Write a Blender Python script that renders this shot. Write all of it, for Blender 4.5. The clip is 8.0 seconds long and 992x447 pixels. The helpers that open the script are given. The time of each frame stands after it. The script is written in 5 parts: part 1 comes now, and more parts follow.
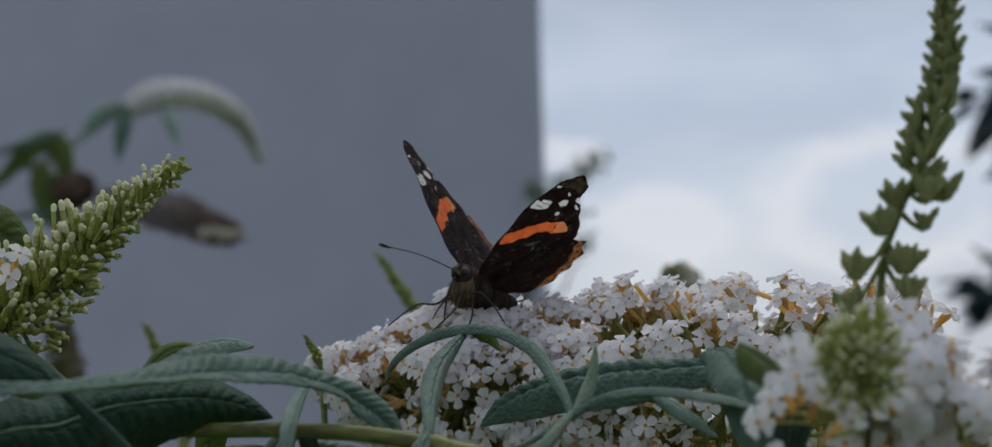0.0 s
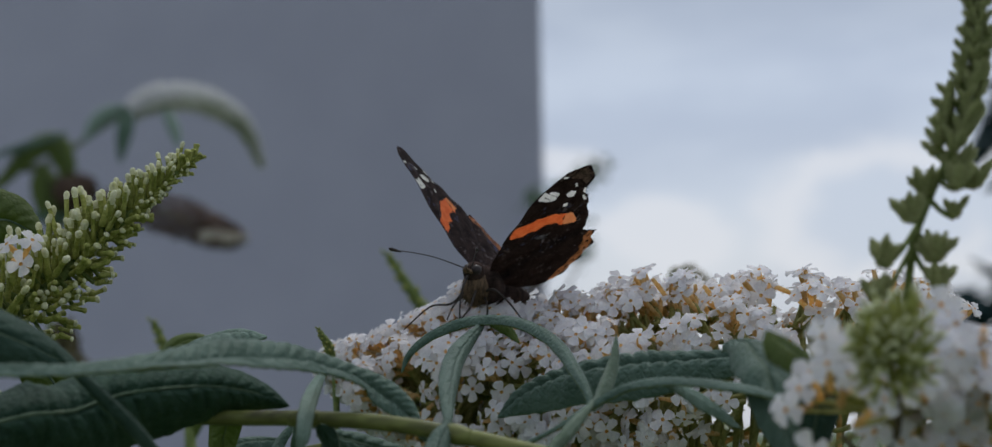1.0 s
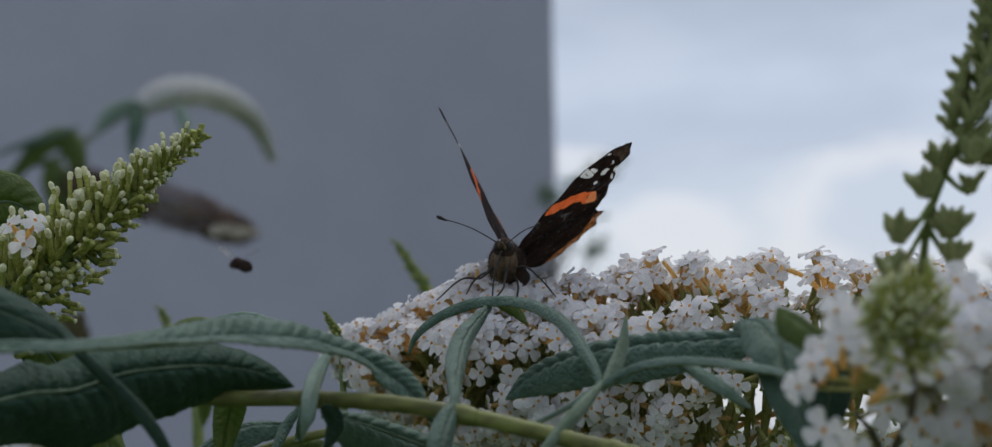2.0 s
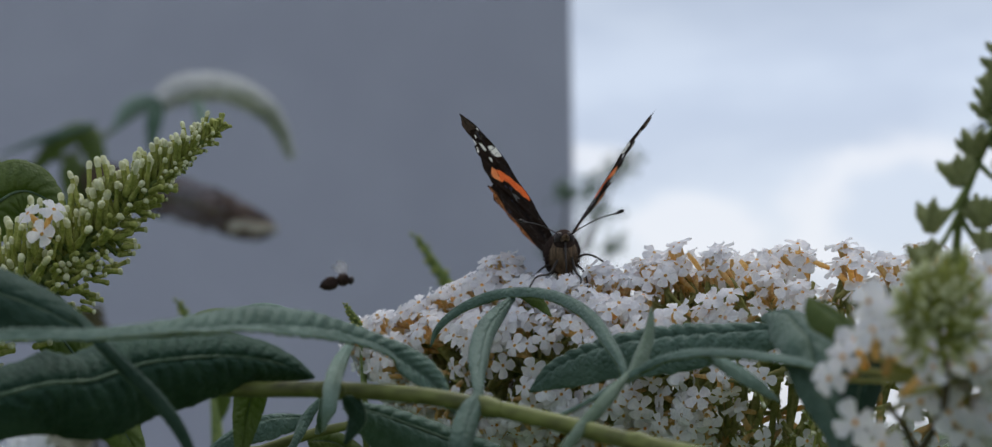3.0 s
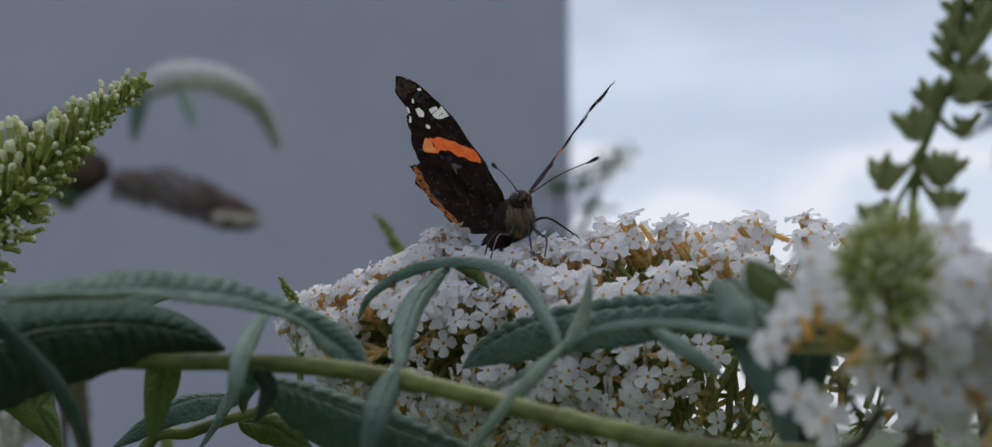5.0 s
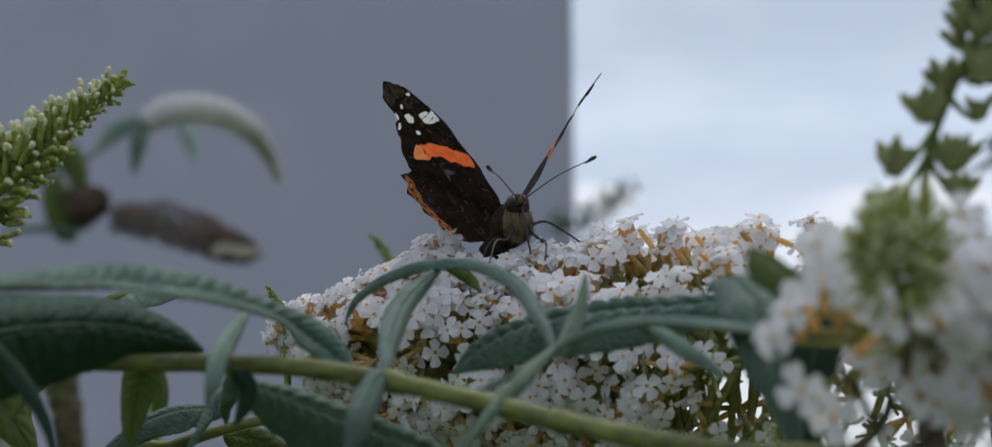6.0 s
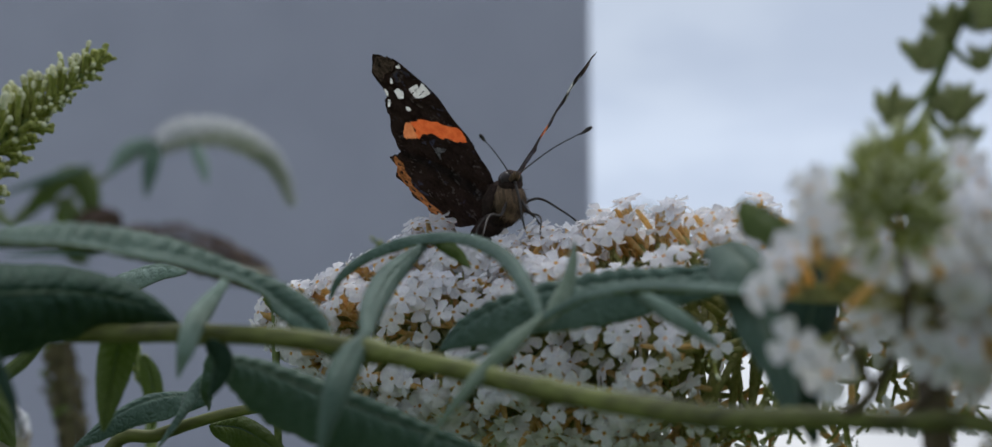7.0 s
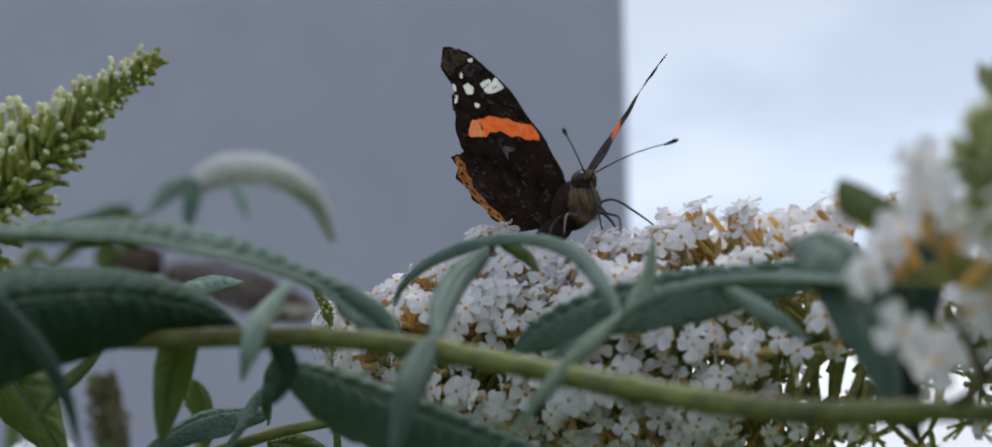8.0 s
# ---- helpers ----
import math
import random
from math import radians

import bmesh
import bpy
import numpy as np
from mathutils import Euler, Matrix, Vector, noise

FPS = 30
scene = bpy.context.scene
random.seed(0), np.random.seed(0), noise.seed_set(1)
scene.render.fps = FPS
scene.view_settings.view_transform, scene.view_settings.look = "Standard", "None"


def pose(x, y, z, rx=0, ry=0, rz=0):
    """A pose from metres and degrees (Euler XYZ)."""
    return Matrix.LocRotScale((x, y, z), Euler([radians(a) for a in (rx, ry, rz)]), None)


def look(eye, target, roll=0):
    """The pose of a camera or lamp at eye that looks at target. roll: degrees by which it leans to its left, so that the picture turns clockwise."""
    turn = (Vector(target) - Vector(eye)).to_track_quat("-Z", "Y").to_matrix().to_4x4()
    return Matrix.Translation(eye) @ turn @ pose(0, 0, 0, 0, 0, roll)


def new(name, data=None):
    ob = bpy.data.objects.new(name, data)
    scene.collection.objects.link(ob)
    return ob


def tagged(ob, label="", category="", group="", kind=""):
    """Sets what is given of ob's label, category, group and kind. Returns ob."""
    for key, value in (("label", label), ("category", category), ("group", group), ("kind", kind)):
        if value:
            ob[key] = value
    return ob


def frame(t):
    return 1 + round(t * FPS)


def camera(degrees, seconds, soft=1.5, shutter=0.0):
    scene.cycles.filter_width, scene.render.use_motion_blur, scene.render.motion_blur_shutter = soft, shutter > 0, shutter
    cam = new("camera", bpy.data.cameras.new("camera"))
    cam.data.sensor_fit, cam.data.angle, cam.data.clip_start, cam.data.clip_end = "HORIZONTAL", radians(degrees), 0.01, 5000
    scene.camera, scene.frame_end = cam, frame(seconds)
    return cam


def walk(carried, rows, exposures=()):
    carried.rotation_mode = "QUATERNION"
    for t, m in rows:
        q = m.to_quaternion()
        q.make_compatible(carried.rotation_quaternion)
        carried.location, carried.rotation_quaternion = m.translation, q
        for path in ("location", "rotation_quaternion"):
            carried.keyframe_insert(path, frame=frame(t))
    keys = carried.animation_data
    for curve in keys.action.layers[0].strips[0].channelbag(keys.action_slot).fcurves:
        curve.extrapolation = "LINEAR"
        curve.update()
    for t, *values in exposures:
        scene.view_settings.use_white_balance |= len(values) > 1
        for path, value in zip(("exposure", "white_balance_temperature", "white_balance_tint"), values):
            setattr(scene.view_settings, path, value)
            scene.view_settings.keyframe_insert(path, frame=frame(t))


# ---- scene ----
cam = camera(27.0, 8.0, soft=1.3)
PATH = [
    (0.0, pose(-0.00221, -0.44665, 1.43481, 95.591, 1.541, -0.968)),
    (0.5, pose(-0.00290, -0.44497, 1.43400, 95.699, 1.403, -1.043)),
    (0.7, pose(-0.00398, -0.44400, 1.43320, 95.706, 1.387, -1.070)),
    (1.0, pose(-0.00561, -0.44254, 1.43199, 95.844, 1.097, -1.061)),
    (1.2, pose(-0.00531, -0.44166, 1.43137, 95.923, 0.949, -0.978)),
    (1.5, pose(-0.00485, -0.44033, 1.43045, 95.959, 1.045, -1.005)),
    (2.8, pose(-0.00548, -0.43386, 1.42874, 95.490, 0.857, -0.249)),
    (3.0, pose(-0.00587, -0.43331, 1.42865, 95.748, 0.816, -0.265)),
    (3.2, pose(-0.00576, -0.43209, 1.42861, 95.896, 0.750, -0.216)),
    (3.5, pose(-0.00560, -0.43025, 1.42855, 95.748, 0.682, -0.267)),
    (4.0, pose(-0.00274, -0.42537, 1.42786, 95.772, 0.614, -0.346)),
    (4.5, pose(-0.00012, -0.41846, 1.42619, 95.741, 0.544, -0.422)),
    (4.7, pose(0.00215, -0.41538, 1.42665, 95.638, 0.554, -0.385)),
    (5.8, pose(0.00551, -0.39939, 1.42153, 96.446, 0.193, -0.272)),
    (6.0, pose(0.00587, -0.39766, 1.42126, 96.788, 0.422, -0.243)),
    (6.5, pose(0.00781, -0.39160, 1.41794, 97.247, 0.464, -0.034)),
    (7.0, pose(0.00995, -0.38640, 1.41428, 97.665, 0.355, 0.260)),
    (7.2, pose(0.00951, -0.38410, 1.41316, 97.621, 0.225, 0.095)),
    (7.3, pose(0.00929, -0.38295, 1.41259, 97.717, 0.355, 0.335)),
    (7.5, pose(0.00885, -0.38065, 1.41147, 97.965, 0.674, 0.915)),
    (7.6, pose(0.00815, -0.37938, 1.41131, 97.873, 0.484, 1.142)),
    (7.7, pose(0.00745, -0.37811, 1.41115, 97.874, 0.661, 1.308)),
    (7.8, pose(0.00674, -0.37684, 1.41098, 98.047, 0.745, 1.382)),
    (7.9, pose(0.00604, -0.37557, 1.41082, 98.505, 1.027, 1.479)),
    (8.0, pose(0.00534, -0.37430, 1.41066, 98.776, 0.944, 1.387)),
]
walk(cam, PATH, exposures=[(0, 0.03), (1.7, 0.08), (2.8, 0.27), (3.0, 0.3), (3.5, 0.17), (4.5, 0.2), (6.0, 0.33), (7.0, 0.33), (7.5, 0.5), (8.0, 0.62)])
cam.data.dof.use_dof = True
cam.data.dof.focus_distance = 0.365
cam.data.dof.aperture_fstop = 26.0
O = Vector((0, 0, 1.45))      # middle of the flower bush, 1.45 m above the ground


def mm(x, y, z):
    """A place in millimetres from the bush's middle."""
    return Vector((x, y, z)) / 1000 + O


# ---------- light ----------
SUN_ELEV, SUN_AZ = 62.0, 20.0     # degrees; azimuth from +y towards +x
world = bpy.data.worlds.new("sky")
scene.world = world
world.use_nodes = True
wn, wl = world.node_tree.nodes, world.node_tree.links
wn.clear()
w_out = wn.new("ShaderNodeOutputWorld")
w_bg = wn.new("ShaderNodeBackground")
w_sky = wn.new("ShaderNodeTexSky")
w_sky.sky_type = "NISHITA"
w_sky.sun_disc = False
w_sky.sun_elevation, w_sky.sun_rotation = radians(SUN_ELEV), radians(SUN_AZ)
w_sky.air_density, w_sky.dust_density, w_sky.ozone_density = 1.0, 1.5, 1.5
w_co = wn.new("ShaderNodeTexCoord")


def w_noise(scale, detail, rough, squash):
    """Noise over the sky's directions, flattened like layered cloud."""
    mp, no = wn.new("ShaderNodeMapping"), wn.new("ShaderNodeTexNoise")
    mp.inputs["Scale"].default_value = (1.0, 1.0, squash)
    mp.inputs["Location"].default_value = (0.31, 0.4, 0.13)
    no.inputs["Scale"].default_value, no.inputs["Detail"].default_value, no.inputs["Roughness"].default_value = scale, detail, rough
    wl.new(w_co.outputs["Generated"], mp.inputs["Vector"])
    wl.new(mp.outputs["Vector"], no.inputs["Vector"])
    return no


def w_ramp(stops):
    r = wn.new("ShaderNodeValToRGB")
    r.color_ramp.interpolation = "EASE"
    while len(r.color_ramp.elements) < len(stops):
        r.color_ramp.elements.new(0.5)
    for e, (at, c) in zip(r.color_ramp.elements, stops):
        e.position, e.color = at, (*c, 1)
    return r


def w_mix(a, b, fac, kind="MIX"):
    m = wn.new("ShaderNodeMixRGB")
    m.blend_type = kind
    for socket, value in zip(m.inputs, (fac, a, b)):
        if isinstance(value, (int, float)):
            socket.default_value = value
        else:
            wl.new(value, socket)
    return m.outputs["Color"]


# the veil of high cloud, paler towards the horizon
w_sep = wn.new("ShaderNodeSeparateXYZ")
wl.new(w_co.outputs["Generated"], w_sep.inputs[0])
w_veil = w_ramp([(0.0, (5.6, 5.95, 6.65)), (0.075, (5.55, 5.9, 6.65)), (0.12, (4.95, 5.5, 6.6)), (0.165, (4.65, 5.25, 6.45)), (0.215, (4.1, 4.6, 5.55)), (0.27, (3.6, 4.05, 4.9)), (0.5, (5.3, 5.7, 6.6))])
wl.new(w_sep.outputs["Z"], w_veil.inputs["Fac"])
w_streak = w_ramp([(0.38, (0.90, 0.91, 0.93)), (0.64, (1.10, 1.09, 1.06))])
wl.new(w_noise(6.5, 4.0, 0.5, 2.6).outputs["Fac"], w_streak.inputs["Fac"])
w_base = w_mix(w_veil.outputs["Color"], w_streak.outputs["Color"], 1.0, "MULTIPLY")
# low heaps of cloud with bright upper rims and greyer hearts; each row: direction, breadth
w_bend = wn.new("ShaderNodeVectorMath")
w_bend.operation = "MULTIPLY_ADD"
w_bend.inputs[1].default_value = (0.055, 0.055, 0.04)
wl.new(w_noise(16.0, 4.0, 0.55, 1.6).outputs["Color"], w_bend.inputs[0])
wl.new(w_co.outputs["Generated"], w_bend.inputs[2])
w_flat = wn.new("ShaderNodeVectorMath")
w_flat.operation = "MULTIPLY"
w_flat.inputs[1].default_value = (1.0, 1.0, 1.7)
wl.new(w_bend.outputs[0], w_flat.inputs[0])
w_heap = None
for w_dir, w_size, w_full in (((0.205, 0.97, 0.104), 0.075, 1.0), ((0.275, 0.96, 0.102), 0.07, 1.0), ((0.105, 0.99, 0.094), 0.045, 0.5), ((0.058, 0.99, 0.135), 0.028, 0.4), ((-0.3, 0.94, 0.12), 0.11, 1.0), ((0.52, 0.84, 0.12), 0.12, 1.0)):
    w_far, w_in = wn.new("ShaderNodeVectorMath"), wn.new("ShaderNodeMapRange")
    w_far.operation = "DISTANCE"
    w_far.inputs[1].default_value = (w_dir[0] + 0.0275, w_dir[1] + 0.0275, (w_dir[2] + 0.02) * 1.7)
    wl.new(w_flat.outputs[0], w_far.inputs[0])
    w_in.interpolation_type = "SMOOTHSTEP"
    w_in.inputs["From Min"].default_value, w_in.inputs["From Max"].default_value = w_size, w_size * 0.35
    w_in.inputs["To Max"].default_value = w_full
    wl.new(w_far.outputs["Value"], w_in.inputs["Value"])
    if w_heap is None:
        w_heap = w_in.outputs[0]
    else:
        w_max = wn.new("ShaderNodeMath")
        w_max.operation = "MAXIMUM"
        wl.new(w_heap, w_max.inputs[0])
        wl.new(w_in.outputs[0], w_max.inputs[1])
        w_heap = w_max.outputs[0]
w_tone = w_ramp([(0.0, (6.4, 6.65, 7.3)), (0.45, (6.75, 6.9, 7.45)), (1.0, (5.15, 5.7, 6.75))])
w_cover = w_ramp([(0.0, (0, 0, 0)), (0.4, (0.85, 0.85, 0.85)), (1.0, (0.9, 0.9, 0.9))])
wl.new(w_heap, w_tone.inputs["Fac"])
wl.new(w_heap, w_cover.inputs["Fac"])
w_cloud = w_mix(w_base, w_tone.outputs["Color"], w_cover.outputs["Color"])
w_bg.inputs["Strength"].default_value = 0.105
wl.new(w_mix(w_sky.outputs["Color"], w_cloud, 0.85), w_bg.inputs["Color"])
wl.new(w_bg.outputs["Background"], w_out.inputs["Surface"])

sun_data = bpy.data.lights.new("sun", "SUN")
sun_data.energy, sun_data.angle, sun_data.color = 1.0, radians(25), (1.0, 0.98, 0.95)
sun = new("sun", sun_data)
_az, _el = radians(SUN_AZ), radians(SUN_ELEV)
sun.matrix_world = look((0, 0, 0), (-math.sin(_az) * math.cos(_el), -math.cos(_az) * math.cos(_el), -math.sin(_el)))
sun.location = (0, 0, 30)


# ---------- materials ----------
def mat(name, dark, light, scale=300.0, rough=0.6, bump=0.15, fine=4.0, translucent=0.0, through_colour=None, sheen=0.0,
        spec=0.3, vary=0.0, stretch=(1, 1, 1), relief=0.0004, cells=0.0):
    """A surface mottled between two colours at a coarse and a fine scale, with fine relief; some light may pass through it."""
    m = bpy.data.materials.new(name)
    m.use_nodes = True
    n, l = m.node_tree.nodes, m.node_tree.links
    b = n["Principled BSDF"]
    b.inputs["Roughness"].default_value = rough
    b.inputs["Specular IOR Level"].default_value = spec
    b.inputs["Sheen Weight"].default_value = sheen
    co = n.new("ShaderNodeTexCoord")
    mp = n.new("ShaderNodeMapping")
    mp.inputs["Scale"].default_value = stretch
    l.new(co.outputs["Object"], mp.inputs["Vector"])
    n1, n2 = n.new("ShaderNodeTexNoise"), n.new("ShaderNodeTexNoise")
    n1.inputs["Scale"].default_value, n1.inputs["Detail"].default_value = scale, 3
    n2.inputs["Scale"].default_value, n2.inputs["Detail"].default_value = scale * fine, 4
    for t in (n1, n2):
        l.new(mp.outputs["Vector"], t.inputs["Vector"])
    add = n.new("ShaderNodeMath")
    add.operation = "MULTIPLY_ADD"
    add.inputs[1].default_value = 0.6
    l.new(n1.outputs["Fac"], add.inputs[0])
    half = n.new("ShaderNodeMath")
    half.operation = "MULTIPLY"
    half.inputs[1].default_value = 0.4
    l.new(n2.outputs["Fac"], half.inputs[0])
    l.new(half.outputs[0], add.inputs[2])
    ramp = n.new("ShaderNodeValToRGB")
    ramp.color_ramp.elements[0].position, ramp.color_ramp.elements[1].position = 0.36, 0.64
    ramp.color_ramp.elements[0].color, ramp.color_ramp.elements[1].color = (*dark, 1), (*light, 1)
    l.new(add.outputs[0], ramp.inputs["Fac"])
    colour = ramp.outputs["Color"]
    if vary:
        info = n.new("ShaderNodeObjectInfo")
        hsv = n.new("ShaderNodeHueSaturation")
        rng = n.new("ShaderNodeMapRange")
        rng.inputs["To Min"].default_value, rng.inputs["To Max"].default_value = 1 - vary, 1 + vary
        l.new(info.outputs["Random"], rng.inputs["Value"])
        l.new(rng.outputs[0], hsv.inputs["Value"])
        l.new(colour, hsv.inputs["Color"])
        colour = hsv.outputs["Color"]
    l.new(colour, b.inputs["Base Color"])
    if bump:
        bp = n.new("ShaderNodeBump")
        bp.inputs["Strength"].default_value, bp.inputs["Distance"].default_value = bump, relief
        height = add.outputs[0]
        if cells:
            # a net of fine veins round small raised cells
            vo, sm, up = n.new("ShaderNodeTexVoronoi"), n.new("ShaderNodeMapRange"), n.new("ShaderNodeMath")
            vo.feature, vo.inputs["Scale"].default_value = "DISTANCE_TO_EDGE", cells
            sm.interpolation_type, sm.inputs["From Max"].default_value, sm.inputs["To Max"].default_value = "SMOOTHSTEP", 0.35, 0.5
            up.operation = "ADD"
            l.new(mp.outputs["Vector"], vo.inputs["Vector"])
            l.new(vo.outputs["Distance"], sm.inputs["Value"])
            l.new(sm.outputs[0], up.inputs[0])
            l.new(height, up.inputs[1])
            height = up.outputs[0]
        l.new(height, bp.inputs["Height"])
        l.new(bp.outputs["Normal"], b.inputs["Normal"])
    if translucent:
        tr = n.new("ShaderNodeBsdfTranslucent")
        if through_colour:
            tr.inputs["Color"].default_value = (*through_colour, 1)
        else:
            l.new(colour, tr.inputs["Color"])
        mix = n.new("ShaderNodeMixShader")
        mix.inputs["Fac"].default_value = translucent
        l.new(b.outputs[0], mix.inputs[1])
        l.new(tr.outputs[0], mix.inputs[2])
        l.new(mix.outputs[0], n["Material Output"].inputs["Surface"])
    return m


M_PETAL = mat("white_petal", (0.82, 0.82, 0.86), (0.95, 0.95, 0.95), 520, 0.55, 0.3, translucent=0.5, vary=0.07, sheen=0.1)
M_THROAT = mat("orange_throat", (0.64, 0.24, 0.03), (0.90, 0.66, 0.24), 260, 0.6, 0.1, translucent=0.25, vary=0.25)
M_TUBE = mat("amber_tube", (0.72, 0.45, 0.14), (0.92, 0.74, 0.40), 500, 0.55, 0.15, translucent=0.55, vary=0.2)
M_BUD = mat("bud_green", (0.22, 0.26, 0.05), (0.50, 0.50, 0.15), 500, 0.6, 0.2, translucent=0.2, vary=0.15)
M_BUDTIP = mat("bud_tip_pale", (0.58, 0.58, 0.28), (0.86, 0.86, 0.66), 420, 0.55, 0.1, translucent=0.25, vary=0.08)
M_STALK = mat("green_stalk", (0.10, 0.15, 0.035), (0.22, 0.27, 0.08), 400, 0.6, 0.2, translucent=0.2, vary=0.1)
M_HEADTIP = mat("bud_tip_yellow", (0.52, 0.56, 0.28), (0.78, 0.79, 0.52), 600, 0.6, 0.1, translucent=0.25, vary=0.15)
M_SPIKE = mat("spike_green", (0.22, 0.25, 0.09), (0.42, 0.44, 0.20), 400, 0.65, 0.3, translucent=0.3, vary=0.12)
M_PEDICEL = mat("amber_pedicel", (0.30, 0.32, 0.09), (0.56, 0.54, 0.22), 400, 0.6, 0.2, translucent=0.35, vary=0.1)
M_HUSK = mat("dry_husk", (0.05, 0.04, 0.018), (0.15, 0.13, 0.06), 200, 0.9, 0.3, vary=0.1)
M_STEM = mat("stem_bark", (0.05, 0.05, 0.016), (0.185, 0.205, 0.055), 160, 0.55, 0.3, stretch=(0.25, 1, 1))
M_WOOD = mat("woody_stem", (0.06, 0.045, 0.03), (0.14, 0.11, 0.07), 120, 0.8, 0.5)
M_TOP = mat("leaf_upper", (0.050, 0.10, 0.066), (0.095, 0.16, 0.115), 150, 0.62, 0.6, 5, 0.2, (0.16, 0.24, 0.04), sheen=0.06, vary=0.12, relief=0.0004, spec=0.3, cells=1100)
M_UNDER = mat("leaf_felted_underside", (0.13, 0.19, 0.125), (0.23, 0.30, 0.22), 150, 0.85, 0.5, 5, 0.22, (0.2, 0.28, 0.06), sheen=0.12, vary=0.1, relief=0.0004, cells=1000)
M_PALE = mat("leaf_young_felt", (0.17, 0.26, 0.20), (0.29, 0.39, 0.32), 200, 0.8, 0.5, 5, 0.2, (0.2, 0.28, 0.08), sheen=0.15, vary=0.08, relief=0.0004, cells=1300)
M_SAGE = mat("leaf_sage", (0.052, 0.100, 0.070), (0.112, 0.178, 0.135), 130, 0.62, 0.7, 6, 0.18, (0.16, 0.24, 0.05), sheen=0.07, vary=0.08, relief=0.0004, spec=0.3, cells=1000)
M_OLIVE = mat("leaf_olive", (0.085, 0.125, 0.03), (0.14, 0.19, 0.05), 150, 0.6, 0.4, 5, 0.35, (0.22, 0.31, 0.035), vary=0.1, relief=0.0008, cells=1000)
# the two dark leaf colours hold painted shade as well as dark green
M_SHADETOP = mat("leaf_dark_shaded_upper", (0.015, 0.040, 0.025), (0.044, 0.086, 0.056), 120, 0.7, 0.7, 6, 0.12, (0.10, 0.16, 0.03), sheen=0.03, vary=0.08, relief=0.0004, spec=0.15, cells=900)
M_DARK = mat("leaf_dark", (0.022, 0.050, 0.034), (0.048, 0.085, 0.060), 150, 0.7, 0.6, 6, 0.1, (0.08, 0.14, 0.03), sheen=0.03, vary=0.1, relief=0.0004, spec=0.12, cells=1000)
M_RIB = mat("leaf_midrib", (0.07, 0.12, 0.07), (0.14, 0.19, 0.12), 400, 0.7, 0.2)
M_WITHER = mat("withered_bloom", (0.04, 0.025, 0.018), (0.13, 0.085, 0.06), 60, 0.9, 0.4, vary=0.2)
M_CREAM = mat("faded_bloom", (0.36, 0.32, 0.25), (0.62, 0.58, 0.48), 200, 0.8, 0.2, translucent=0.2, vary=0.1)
# underside colour of the far white panicle: greener, and darkened to stand for shade
M_FADE_UNDER = mat("fading_bloom_underside", (0.46, 0.48, 0.39), (0.72, 0.73, 0.64), 150, 0.7, 0.2, translucent=0.3, vary=0.2)
M_FADED = mat("fading_white_bloom", (0.62, 0.63, 0.62), (0.80, 0.80, 0.79), 120, 0.7, 0.2, translucent=0.35, vary=0.1)
M_WALL = mat("grey_render", (0.44, 0.445, 0.53), (0.49, 0.495, 0.58), 2.0, 0.9, 0.4, 60)
M_GRASS = mat("grass_ground", (0.03, 0.055, 0.015), (0.08, 0.12, 0.035), 3.0, 0.9, 0.4, 40)
M_FIR = mat("conifer_needles", (0.010, 0.030, 0.032), (0.028, 0.062, 0.066), 20, 0.8, 0.3)
M_BODY = mat("insect_fur_dark", (0.012, 0.008, 0.007), (0.065, 0.042, 0.033), 500, 0.95, 0.8, 8, spec=0.1)
M_FACE = mat("insect_fur_tan", (0.018, 0.012, 0.009), (0.23, 0.15, 0.085), 420, 0.85, 0.8, 8, stretch=(2.4, 2.4, 0.22))
M_EYE = mat("insect_eye", (0.014, 0.010, 0.009), (0.035, 0.024, 0.02), 900, 0.45, 0.05, spec=0.3)
M_LEG = mat("insect_leg", (0.012, 0.010, 0.009), (0.05, 0.038, 0.03), 900, 0.5, 0.2)
M_WING = mat("wing_black_brown", (0.005, 0.0035, 0.004), (0.036, 0.024, 0.022), 380, 0.9, 0.5, 5, 0.04, (0.10, 0.05, 0.03), spec=0.05)


def fleck(m, scale, cut, colour, seed=0.0):
    """Adds scattered small flecks of another colour, in patches, to a mottled surface."""
    n, l = m.node_tree.nodes, m.node_tree.links
    b = n["Principled BSDF"]
    old = b.inputs["Base Color"].links[0].from_socket
    co, mp = n.new("ShaderNodeTexCoord"), n.new("ShaderNodeMapping")
    mp.inputs["Location"].default_value = (seed, seed, seed)
    l.new(co.outputs["Object"], mp.inputs["Vector"])
    small, patch = n.new("ShaderNodeTexNoise"), n.new("ShaderNodeTexNoise")
    small.inputs["Scale"].default_value, small.inputs["Detail"].default_value = scale, 3
    patch.inputs["Scale"].default_value, patch.inputs["Detail"].default_value = scale * 0.22, 2
    mul, ramp, mix = n.new("ShaderNodeMath"), n.new("ShaderNodeValToRGB"), n.new("ShaderNodeMixRGB")
    mul.operation = "MULTIPLY"
    for q, k in ((small, 0), (patch, 1)):
        l.new(mp.outputs["Vector"], q.inputs["Vector"])
        l.new(q.outputs["Fac"], mul.inputs[k])
    ramp.color_ramp.elements[0].position, ramp.color_ramp.elements[1].position = cut, cut + 0.06
    l.new(mul.outputs[0], ramp.inputs["Fac"])
    l.new(ramp.outputs["Color"], mix.inputs["Fac"])
    l.new(old, mix.inputs["Color1"])
    mix.inputs["Color2"].default_value = (*colour, 1)
    l.new(mix.outputs["Color"], b.inputs["Base Color"])


